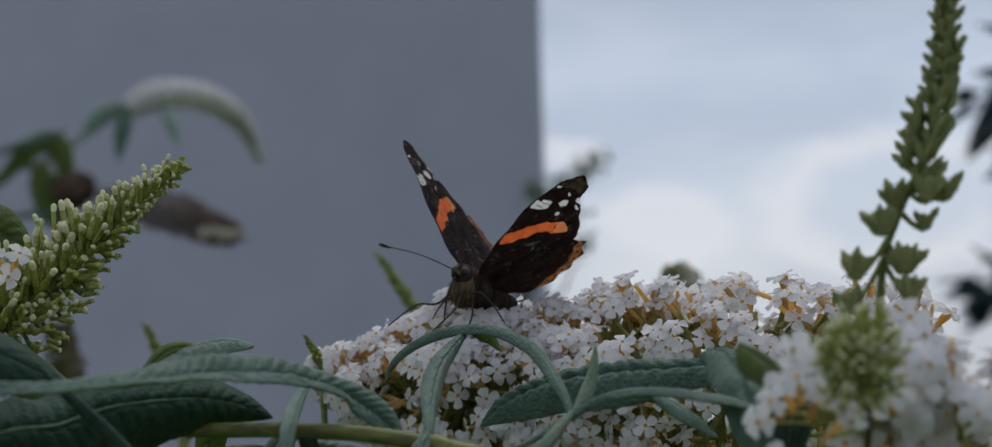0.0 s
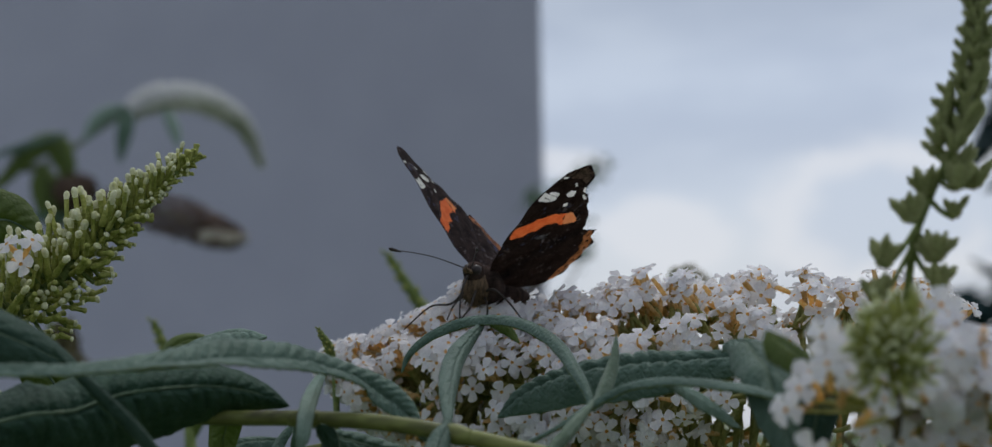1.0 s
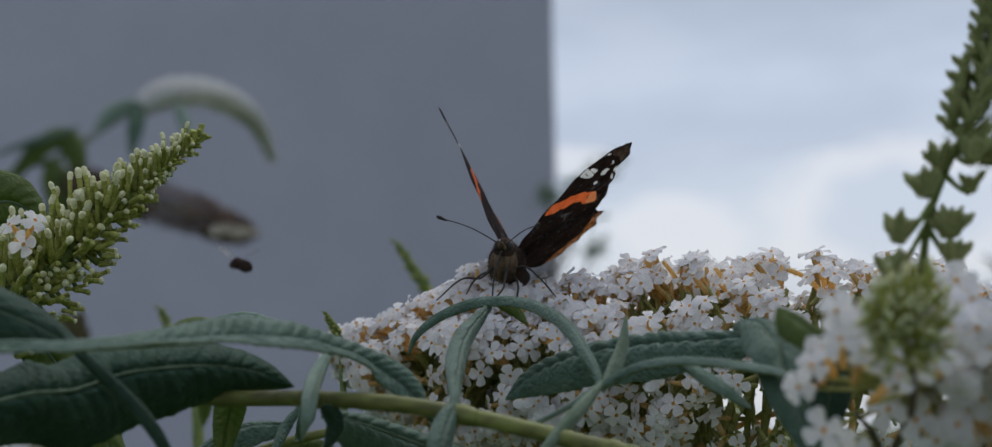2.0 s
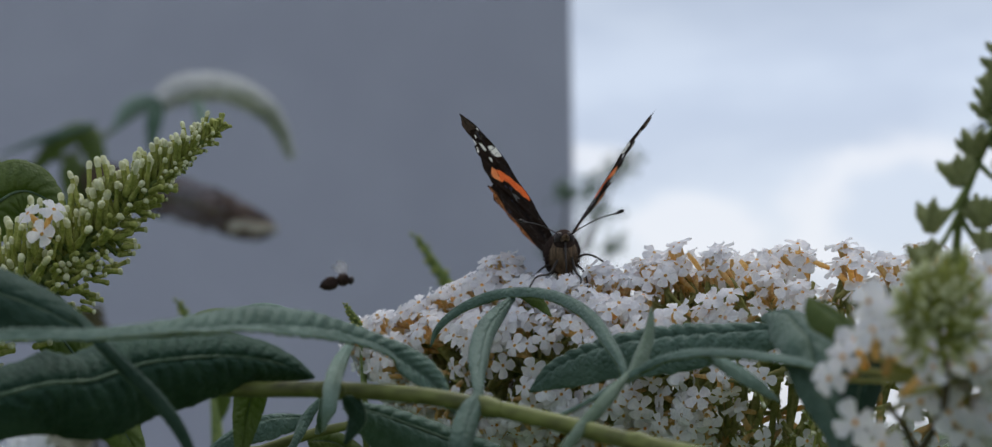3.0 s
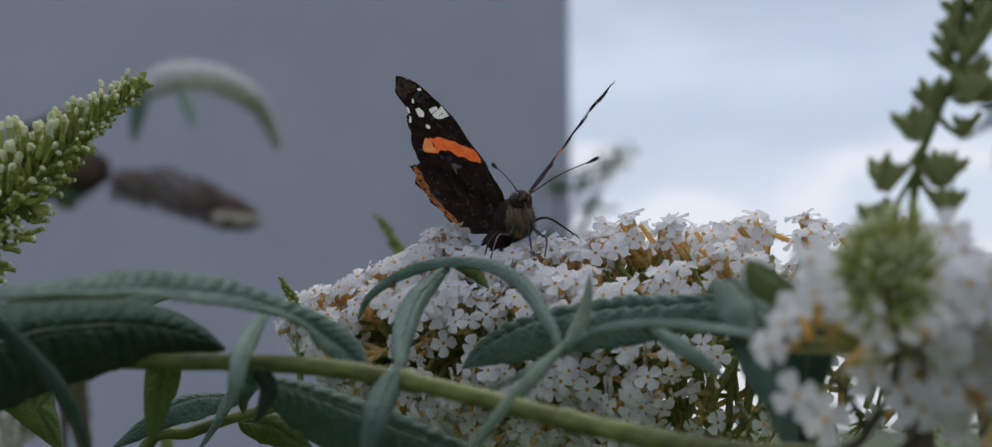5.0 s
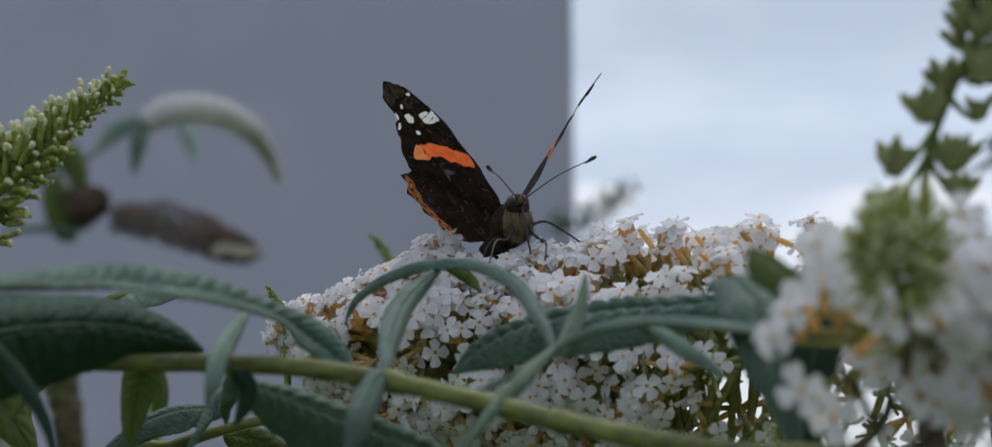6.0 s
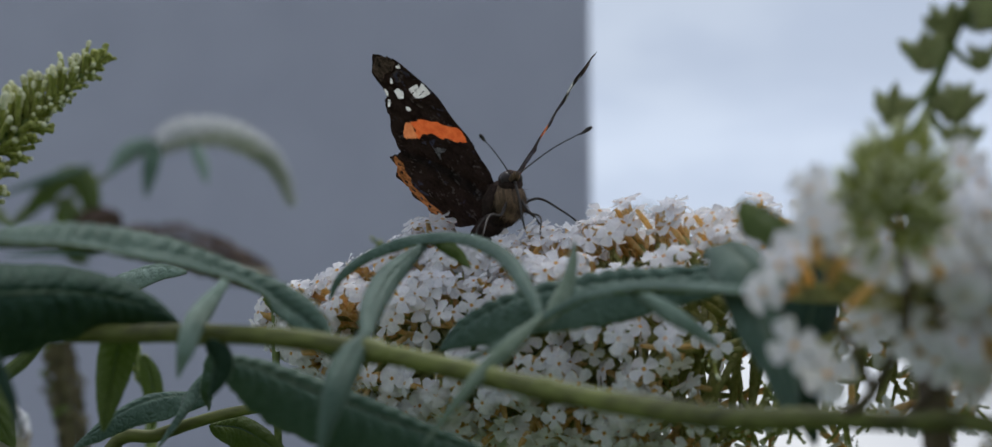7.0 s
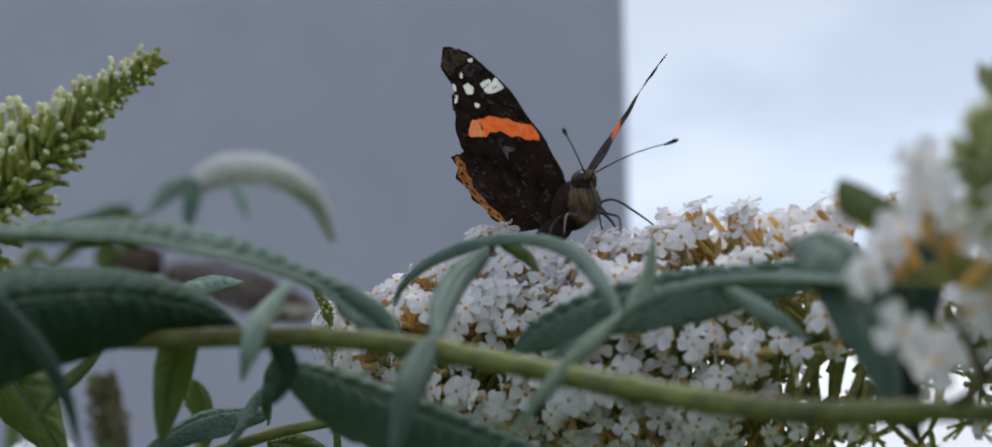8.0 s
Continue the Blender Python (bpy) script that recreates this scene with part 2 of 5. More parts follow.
fleck(M_WING, 1500, 0.33, (0.10, 0.085, 0.085))
fleck(M_WING, 900, 0.36, (0.055, 0.06, 0.10), 0.4)
M_RED = mat("wing_orange_red", (0.62, 0.085, 0.025), (0.92, 0.27, 0.09), 700, 0.75, 0.4, 5, 0.4, (0.92, 0.17, 0.04), spec=0.1)
M_BANDEND = mat("wing_pale_orange", (0.60, 0.15, 0.045), (0.85, 0.36, 0.15), 700, 0.75, 0.4, 4, 0.4, (0.9, 0.3, 0.11), spec=0.1)
M_SPOT = mat("wing_white_spot", (0.66, 0.65, 0.60), (0.88, 0.87, 0.82), 900, 0.75, 0.3, translucent=0.45, spec=0.1)
M_MARGIN = mat("wing_orange_margin", (0.03, 0.014, 0.009), (0.52, 0.20, 0.09), 800, 0.75, 0.4, 2.2, 0.12, (0.8, 0.3, 0.08), spec=0.1)
M_TIP = mat("wing_tip_brown", (0.02, 0.013, 0.012), (0.21, 0.135, 0.105), 900, 0.9, 0.5, 4, spec=0.05)
M_GREYMARK = mat("wing_grey_mark", (0.012, 0.010, 0.011), (0.22, 0.21, 0.23), 900, 0.8, 0.3)
M_BEEWING = mat("clear_wing", (0.3, 0.3, 0.32), (0.5, 0.5, 0.52), 400, 0.3, 0.1, translucent=0.6)
_n = M_BEEWING.node_tree
_tp = _n.nodes.new("ShaderNodeBsdfTransparent")
_mx = _n.nodes.new("ShaderNodeMixShader")
_mx.inputs["Fac"].default_value = 0.6
_old = _n.nodes["Material Output"].inputs["Surface"].links[0].from_socket
_n.links.new(_old, _mx.inputs[1])
_n.links.new(_tp.outputs[0], _mx.inputs[2])
_n.links.new(_mx.outputs[0], _n.nodes["Material Output"].inputs["Surface"])


# ---------- mesh helpers ----------
def mesh(name, verts, faces, mats, slots=None, smooth=True):
    me = bpy.data.meshes.new(name)
    me.from_pydata([tuple(v) for v in verts], [], faces)
    for m in mats if isinstance(mats, (list, tuple)) else [mats]:
        me.materials.append(m)
    if slots:
        me.polygons.foreach_set("material_index", slots)
    me.polygons.foreach_set("use_smooth", [smooth] * len(faces))
    me.update()
    return me


def part(name, me, parent, label="", m=None):
    ob = new(name, me)
    ob.parent = parent
    if m is not None:
        ob.matrix_basis = m
    return tagged(ob, label)


def thing(name, place, label, category, group="", kind=""):
    ob = new(name)
    ob.empty_display_size = 0.01
    ob.location = place
    return tagged(ob, label, category, group, kind)


def spline(pts, n):
    """n places along a smooth curve through the given ones."""
    p = [Vector(v) for v in pts]
    p = [2 * p[0] - p[1]] + p + [2 * p[-1] - p[-2]]
    out = []
    for i in range(n):
        u = i / (n - 1) * (len(p) - 3)
        k = min(int(u), len(p) - 4)
        f = u - k
        a, b, c, d = p[k:k + 4]
        out.append(0.5 * (2 * b + (c - a) * f + (2 * a - 5 * b + 4 * c - d) * f * f + (3 * b - a - 3 * c + d) * f ** 3))
    return out


def tangents(p):
    return [(p[min(i + 1, len(p) - 1)] - p[max(i - 1, 0)]).normalized() for i in range(len(p))]


def tube(pts, radii, sides=8, n=None, rough=0.0, cap=True):
    """Verts and faces of a round rod along a curve; radii are spread evenly along it."""
    p = spline(pts, n or max(4, 6 * (len(pts) - 1)))
    t = tangents(p)
    up = Vector((0, 0, 1)) if abs(t[0].z) < 0.8 else Vector((1, 0, 0))
    verts, faces = [], []
    for i, (c, d) in enumerate(zip(p, t)):
        s = d.cross(up).normalized()
        up = s.cross(d).normalized()
        u = i / (len(p) - 1) * (len(radii) - 1)
        k = min(int(u), len(radii) - 2)
        r = radii[k] + (radii[k + 1] - radii[k]) * (u - k)
        for j in range(sides):
            a = 2 * math.pi * j / sides
            rr = r * (1 + rough * (noise.noise(c * 400 + Vector((j * 3.1, 0, 0)))))
            verts.append(c + rr * (math.cos(a) * s + math.sin(a) * up))
    for i in range(len(p) - 1):
        for j in range(sides):
            a, b = i * sides + j, i * sides + (j + 1) % sides
            faces.append((a, b, b + sides, a + sides))
    if cap:
        faces.append(tuple(range(sides - 1, -1, -1)))
        faces.append(tuple(range(len(verts) - sides, len(verts))))
    return verts, faces


def lathe(profile, sides=8, slot_at=None):
    """Verts, faces and slots of a turned shape about z from rows (z, radius); rows from index slot_at on take slot 1."""
    verts, faces, slots = [], [], []
    for z, r in profile:
        for j in range(sides):
            a = 2 * math.pi * j / sides
            verts.append(Vector((r * math.cos(a), r * math.sin(a), z)))
    for i in range(len(profile) - 1):
        for j in range(sides):
            a, b = i * sides + j, i * sides + (j + 1) % sides
            faces.append((a, b, b + sides, a + sides))
            slots.append(1 if slot_at is not None and i >= slot_at else 0)
    faces.append(tuple(range(len(verts) - sides, len(verts))))
    slots.append(1 if slot_at is not None else 0)
    return verts, faces, slots


def aim(place, way, spin=0.0, size=1.0):
    """A pose at a place with z along way."""
    q = Vector(way).to_track_quat("Z", "Y")
    return Matrix.Translation(place) @ q.to_matrix().to_4x4() @ Matrix.Rotation(spin, 4, "Z") @ Matrix.Scale(size, 4)


class Joined:
    """Many small bodies gathered into one mesh."""

    def __init__(self):
        self.v, self.f, self.s = [], [], []

    def add(self, verts, faces, m=None, slot=0):
        k = len(self.v)
        self.v += [m @ Vector(v) for v in verts] if m is not None else list(verts)
        self.f += [tuple(i + k for i in f) for f in faces]
        self.s += list(slot) if isinstance(slot, (list, tuple)) else [slot] * len(faces)

    def mesh(self, name, mats, smooth=True):
        return mesh(name, self.v, self.f, mats, self.s, smooth)


# ---------- leaves ----------
def leaf(branch, pts, width, face, fold=18.0, roll=0.25, quilt=0.05, veins=11, twist=(0, 0), skew=0.0, blunt=0.8, mats=None,
         label="", wave=0.04, rib=True, saw=0.02, base=0.12, puff=0.10, groove=0.12):
    """A leaf of a branch along a curve (mm): width is its greatest half breadth (mm), face the way its upper side looks. fold bends its halves
    down from the midrib, roll its edges; puff swells each half, quilt the fields between the side veins, which are creases."""
    rng = random.Random(int(abs(pts[0][0] * 971 + pts[-1][2] * 313)) + len(pts))
    origin = branch.location
    n, cols, thick = (max(140, 7 * veins), 24, 0.00022) if width > 2.4 else (100, 14, 0.0002)
    p = [mm(*v) - origin for v in spline(pts, n)]
    t = tangents(p)
    f = Vector(face).normalized()
    top, low, ph = [], [], rng.random() * 6
    ribs = []
    tall = width / 1000
    lean = math.cos(radians(fold)) if abs(fold) > 40 else 1.0
    drop = math.tan(radians(fold))
    for i in range(n):
        s = i / (n - 1)
        tw = radians(twist[0] + (twist[1] - twist[0]) * s)
        side = t[i].cross(f).normalized()
        side = Matrix.Rotation(tw, 3, t[i]) @ side
        nor = side.cross(t[i]).normalized()
        prof = max(base * (1 - s), (math.sin(math.pi * min(1.0, s ** blunt)) ** 0.75 if 0 < s < 1 else 0)) + 0.012
        w = tall * prof * lean
        ribs.append(p[i] - nor * 0.00025)
        for j in range(cols + 1):
            v = -1 + 2 * j / cols
            v = math.copysign(abs(v) ** 1.35, v)
            edge = abs(v)
            ragged = 1 + 0.05 * noise.noise(Vector((s * 26, v * 3, ph))) * edge
            ww = w * ragged * (1 + (saw * ((s * 31) % 1.0) if edge > 0.95 else 0))
            lift = -drop * edge * ww - roll * ww * edge ** 2.5 + puff * ww * math.sin(math.pi * edge) - groove * ww * math.exp(-(edge / 0.09) ** 2)
            vein = s * veins + (0.5 if v > 0 else 0) - edge * 1.5 + 0.3 * noise.noise(Vector((s * 5, v, 2 + ph)))
            field = abs(math.sin(vein * math.pi)) ** 0.6 - 0.55
            lift += 2.4 * quilt * tall * field * min(1, edge * 5) * (1.12 - edge) ** 0.6 * min(1, prof * 1.6) * (0.75 + 0.5 * noise.noise(Vector((vein // 1, v > 0, ph)) * 1.7))
            lift += wave * tall * (math.sin(s * 17 + ph + (2 if v > 0 else 0)) + 0.8 * noise.noise(Vector((s * 11, v, ph)))) * edge
            lift += (0.035 * noise.noise(p[i] * 420 + Vector((v * 2.2, 0, 0))) + 0.008 * noise.noise(p[i] * 1300 + Vector((v * 6, 3, 0)))) * tall * min(1, prof * 2)
            q = p[i] + side * (v * ww + skew * w) + nor * lift
            top.append(q + nor * thick / 2)
            low.append(q - nor * thick / 2)
    c = cols + 1
    verts, faces, slots = top + low, [], []
    k = len(top)
    for i in range(n - 1):
        for j in range(cols):
            a = i * c + j
            faces.append((a, a + 1, a + c + 1, a + c))
            slots.append(0)
            faces.append((k + a, k + a + c, k + a + c + 1, k + a + 1))
            slots.append(1)
        for a in (i * c, i * c + cols):
            q = (a, a + c, k + a + c, k + a)
            faces.append(q if a == i * c else q[::-1])
            slots.append(1)
    me = mesh("leaf", verts, faces, mats or [M_TOP, M_UNDER], slots)
    ob = part("leaf", me, branch, label)
    if rib:
        rv, rf = tube([(r.x, r.y, r.z) for r in ribs[::12] + [ribs[-1]]], [r * min(1.0, 0.15 * width) for r in (0.00042, 0.00032, 0.0002, 0.0001)], 6)
        part("midrib", mesh("midrib", rv, rf, M_RIB), ob, "pale raised midrib")
    return ob


def stem(branch, pts, radii, name="stem", material=None, label="", rough=0.06, sides=12):
    o = branch.location
    v, f = tube([mm(*q) - o for q in pts], [r / 1000 for r in radii], sides, None, rough)
    return part(name, mesh(name, v, f, material or M_STEM), branch, label)


# ---------- florets and buds ----------
NPETAL = 12


def petal_meshes():
    """White petals of one floret, thin crumpled sheets in several shapes: x points outwards, z up; the throat's middle is the origin."""
    out = []
    for k in range(NPETAL):
        rng = random.Random(40 + k)
        reach, wide = rng.uniform(2.5, 3.1), rng.uniform(1.08, 1.38)
        bend, cup, tilt = rng.uniform(-0.75, 0.45), rng.uniform(-0.35, 0.45), rng.uniform(-0.3, 0.3)
        notch, seed = rng.uniform(0.02, 0.2), Vector((k * 7.3, k * 1.7, 0))
        nu, nv, top = 6, 6, []
        for a in range(nu + 1):
            u = a / nu
            for b in range(nv + 1):
                v = -1 + 2 * b / nv
                rag = noise.noise(Vector((u * 2.2, v * 2.4, 0)) + seed)
                r = 0.3 + (reach - 0.3) * u * (1 - 0.16 * v * v * u - notch * (1 - abs(v)) * (u > 0.9)) + 0.14 * rag * u
                w = wide * (0.36 + 0.98 * u - 0.46 * u ** 4) * (1 - 0.24 * (u > 0.95) * abs(v)) * (1 + 0.12 * rag)
                z = 0.08 + bend * u * u + cup * v * v * u + tilt * v * u + 0.32 * noise.noise(Vector((u * 1.6, v * 1.5, 5)) + seed) * u + 0.16 * math.sin(v * 7 + k) * u * u
                top.append(Vector((r, v * w, z)) / 1000)
        c = nv + 1
        fs = [(a * c + b, a * c + b + c, a * c + b + c + 1, a * c + b + 1) for a in range(nu) for b in range(nv)]
        out.append(mesh("petal", top, fs, M_PETAL))
    return out


def floret_meshes():
    """The amber tube of a floret with its orange throat, in three bends; z looks out of the flower."""
    out = []
    for k, (ln, bend) in enumerate(((6.0, 0.5), (6.8, -0.6), (5.4, 0.2))):
        v, f, sl = lathe([(-ln, 0.42), (-ln * 0.8, 0.62), (-ln * 0.72, 0.5), (-ln * 0.35, 0.58), (-0.7, 0.44), (0.10, 0.36), (0.14, 0.3), (-0.35, 0.1)], 9, 4)
        v = [Vector((p.x + bend * (p.z / ln) ** 2, p.y, p.z)) / 1000 for p in v]
        out.append(mesh("floret", v, f, [M_TUBE, M_THROAT], [1 if q == 1 and i >= 9 * 5 else 0 for i, q in enumerate(sl)]))
    return out


def bud_meshes(mats, length=5.0, radius=0.52, tip=0.8):
    out = []
    for k in range(3):
        ln, b = length * (0.85 + 0.15 * k), (-0.5, 0.3, 0.7)[k]
        v, f, s = lathe([(0, radius * 0.55), (ln * 0.12, radius), (ln * 0.3, radius * 0.95), (ln * 0.42, radius * 0.72), (ln * 0.78, radius * 0.78),
                         (ln * 0.9, radius * (0.8 + tip * 0.45)), (ln * 0.97, radius * (0.6 + tip * 0.35)), (ln, radius * 0.3)], 7, 4)
        v = [Vector((p.x + b * (p.z / ln) ** 2, p.y, p.z)) / 1000 for p in v]
        out.append(mesh("bud", v, f, mats, s))
    return out


PETALS, FLORETS = petal_meshes(), floret_meshes()


def floret(th, m, rng, label=""):
    """One open floret: its tube with four petals."""
    fl = part("floret", FLORETS[rng.randrange(3)], th, label, m)
    for q in range(4):
        part("petal", PETALS[rng.randrange(NPETAL)], fl, "", Matrix.Rotation(q * math.pi / 2 + rng.uniform(-0.12, 0.12), 4, "Z"))
    return fl


def add_floret(j, m, rng, petal=0, throat=1, tube_slot=4, tubes=True):
    """The same, joined into a larger mesh."""
    for q in range(4):
        p = PETALS[rng.randrange(NPETAL)]
        j.add([v.co for v in p.vertices], [tuple(f.vertices) for f in p.polygons], m @ Matrix.Rotation(q * math.pi / 2, 4, "Z"), petal)
    if tubes:
        t = FLORETS[rng.randrange(3)]
        j.add([v.co for v in t.vertices], [tuple(f.vertices) for f in t.polygons], m, [throat if f.material_index else tube_slot for f in t.polygons])


BUDS = bud_meshes([M_BUD, M_BUDTIP], 5.8, 0.54, 0.5)
YOUNG_BUDS = bud_meshes([M_BUD, M_BUD], 3.9, 0.72, 0.35)
SHORT_BUDS = bud_meshes([M_BUD, M_BUDTIP], 3.3, 0.62, 0.6)
GREEN_BUDS = bud_meshes([M_STALK, M_BUD], 4.5, 0.75, 0.3)
HEAD_BUDS = bud_meshes([M_BUD, M_HEADTIP], 5.0, 0.7, 0.2)
CALYX = bud_meshes([M_SPIKE, M_SPIKE], 3.5, 0.8, -0.9)


def along(pts, s):
    p = spline(pts, 41)
    u = s * 40
    k = min(int(u), 39)
    return p[k] + (p[k + 1] - p[k]) * (u - k), (p[k + 1] - p[k]).normalized()


def panicle(name, label, axis, radii, count, seed, pieces=300, group="flower panicles", front=None, lean=0.25, size=1.0, bare=None,
            lump=0.03, seat=None, loose=None, material=None):
    """A flower spike: florets on tubes all round a curved rachis (mm, tip first). front picks those that are pieces of their own."""
    rng = random.Random(seed)
    base = mm(*axis[-1])
    th = thing(name, base, label, "flower", group)
    v, f = tube([mm(*q) - base for q in axis], [0.0007, 0.0012, 0.0016, 0.002], 8)
    part("rachis", mesh("rachis", v, f, M_STALK), th, "green flower stalk")
    stalks, rest, spots = Joined(), Joined(), []
    cymes = max(1, count // 6)
    for i in range(cymes):
        s = ((i + 0.5) / cymes) ** 0.92
        c, d = along(axis, s)
        u = s * (len(radii) - 1)
        k = min(int(u), len(radii) - 2)
        r = radii[k] + (radii[k + 1] - radii[k]) * (u - k)
        a = i * 2.399963 + rng.uniform(-0.3, 0.3)
        e1 = d.cross(Vector((0, 0, 1))).normalized()
        e2 = e1.cross(d)
        out = (math.cos(a) * e1 + math.sin(a) * e2 - d * (lean + 0.9 * max(0, 0.12 - s) / 0.12)).normalized()
        r *= 1 + lump * noise.noise(c * 0.11 + out * 1.9 + Vector((seed, 0, 0))) + rng.uniform(-0.04, 0.03)
        spread = min(6.0, 1.5 + r * 0.28)
        heart = c + out * (r - spread * 0.75)
        sv, sf = tube([mm(*c) - base, mm(*heart) - base - out * 0.001], [0.0008, 0.0006], 5, 4, cap=False)
        stalks.add(sv, sf)
        f1 = out.cross(d).normalized()
        f2 = f1.cross(out)
        for q in range(6):
            b = q * 2.4 + rng.uniform(-0.6, 0.6)
            tilt = rng.uniform(0, 0.4) if q == 0 else rng.uniform(0.4, 1.35)
            way = (out * math.cos(tilt) + (math.cos(b) * f1 + math.sin(b) * f2) * math.sin(tilt) + Vector((rng.gauss(0, 0.26) - (0.4 if heart.x < -8 else 0), rng.gauss(-0.4 if heart.x > -8 else 0.1, 0.26), rng.gauss(0.1, 0.26) + 0.5 * max(0.0, out.z)))).normalized()
            deep = rng.uniform(-0.6, 0.8) if q < 4 else rng.uniform(1.2, 4.6)
            place = heart + way * spread * rng.uniform(0.65, 1.1) + out * (spread * 0.15 - deep)
            if seat and seat(place):
                continue
            if loose and place.x < loose and rng.random() < (0.8 if place.z > -7 else 0.5):
                continue
            spots.append((place, way, heart, 2 if bare and bare(place, rng) else 0))
    scored = sorted(range(len(spots)), key=lambda i: (front(spots[i][0]) if front else spots[i][0].y))
    own = set([i for i in scored if spots[i][3] == 0][:pieces])
    for i, (place, way, c, kind) in enumerate(spots):
        w = mm(*place) - base
        m = aim(w, way, rng.uniform(0, 6.3), size * rng.uniform(0.88, 1.15))
        foot = w - way * 0.0056 * size
        cw = mm(*c) - base - way * 0.004
        sv, sf = tube([cw, cw * 0.45 + foot * 0.55 + Vector((0, 0, -0.0003)), foot], [0.0005, 0.00045, 0.0004], 4, 4, cap=False)
        stalks.add(sv, sf)
        if kind == 2:
            b = BUDS[i % 3]
            for _ in range(3):
                w2 = (way + Vector((rng.gauss(0, 0.5), rng.gauss(0, 0.5), rng.gauss(0, 0.5)))).normalized()
                rest.add([q.co for q in b.vertices], [tuple(q.vertices) for q in b.polygons], aim(foot, w2, 0, size * rng.uniform(0.5, 0.9)),
                         [2 if q.material_index else 3 for q in b.polygons])
        elif i in own:
            floret(th, m, rng)
        else:
            add_floret(rest, m, rng)
    part("stalk_mass", stalks.mesh("stalk_mass", [M_PEDICEL]), th, "short green flower stalks")["kind"] = "stuff"
    if rest.v:
        part("floret_mass", rest.mesh("floret_mass", [material or M_PETAL, M_THROAT, M_BUDTIP, M_BUD, M_TUBE]), th, "massed small white florets")["kind"] = "stuff"
    return th


# ---------- setting ----------
def setting():
    n, verts, faces = 64, [Vector((0, 0, 0))], []
    rings = (2, 6, 20, 80, 400, 2400)
    for r in rings:
        for j in range(n):
            a = 2 * math.pi * j / n
            verts.append(Vector((r * math.cos(a), r * math.sin(a), 0.02 * noise.noise(Vector((r * math.cos(a), r * math.sin(a), 0)) * 0.4) if r < 100 else 0)))
    faces += [(0, 1 + j, 1 + (j + 1) % n) for j in range(n)]
    for k in range(len(rings) - 1):
        for j in range(n):
            a, b = 1 + k * n + j, 1 + k * n + (j + 1) % n
            faces.append((a, a + n, b + n, b))
    tagged(new("ground", mesh("ground", verts, faces, M_GRASS)), "short green garden grass", "ground", kind="structure")
    # the grey rendered side wall of a house, cut off at its upright corner
    j = Joined()
    x0, x1, y0, y1, h = -9.0, 0.545, 12.0, 19.0, 7.2
    b = [(x0, y0, -0.2), (x1, y0, -0.2), (x1, y1, -0.2), (x0, y1, -0.2), (x0, y0, h), (x1, y0, h), (x1, y1, h), (x0, y1, h)]
    j.add([Vector(v) for v in b], [(0, 1, 5, 4), (1, 2, 6, 5), (2, 3, 7, 6), (3, 0, 4, 7), (4, 5, 6, 7), (3, 2, 1, 0)])
    wall = new("wall_house", j.mesh("wall_house", [M_WALL], False))
    bv = wall.modifiers.new("bevel", "BEVEL")
    bv.width, bv.segments = 0.02, 2
    tagged(wall, "plain grey rendered side wall of a house", "wall", kind="structure")


setting()


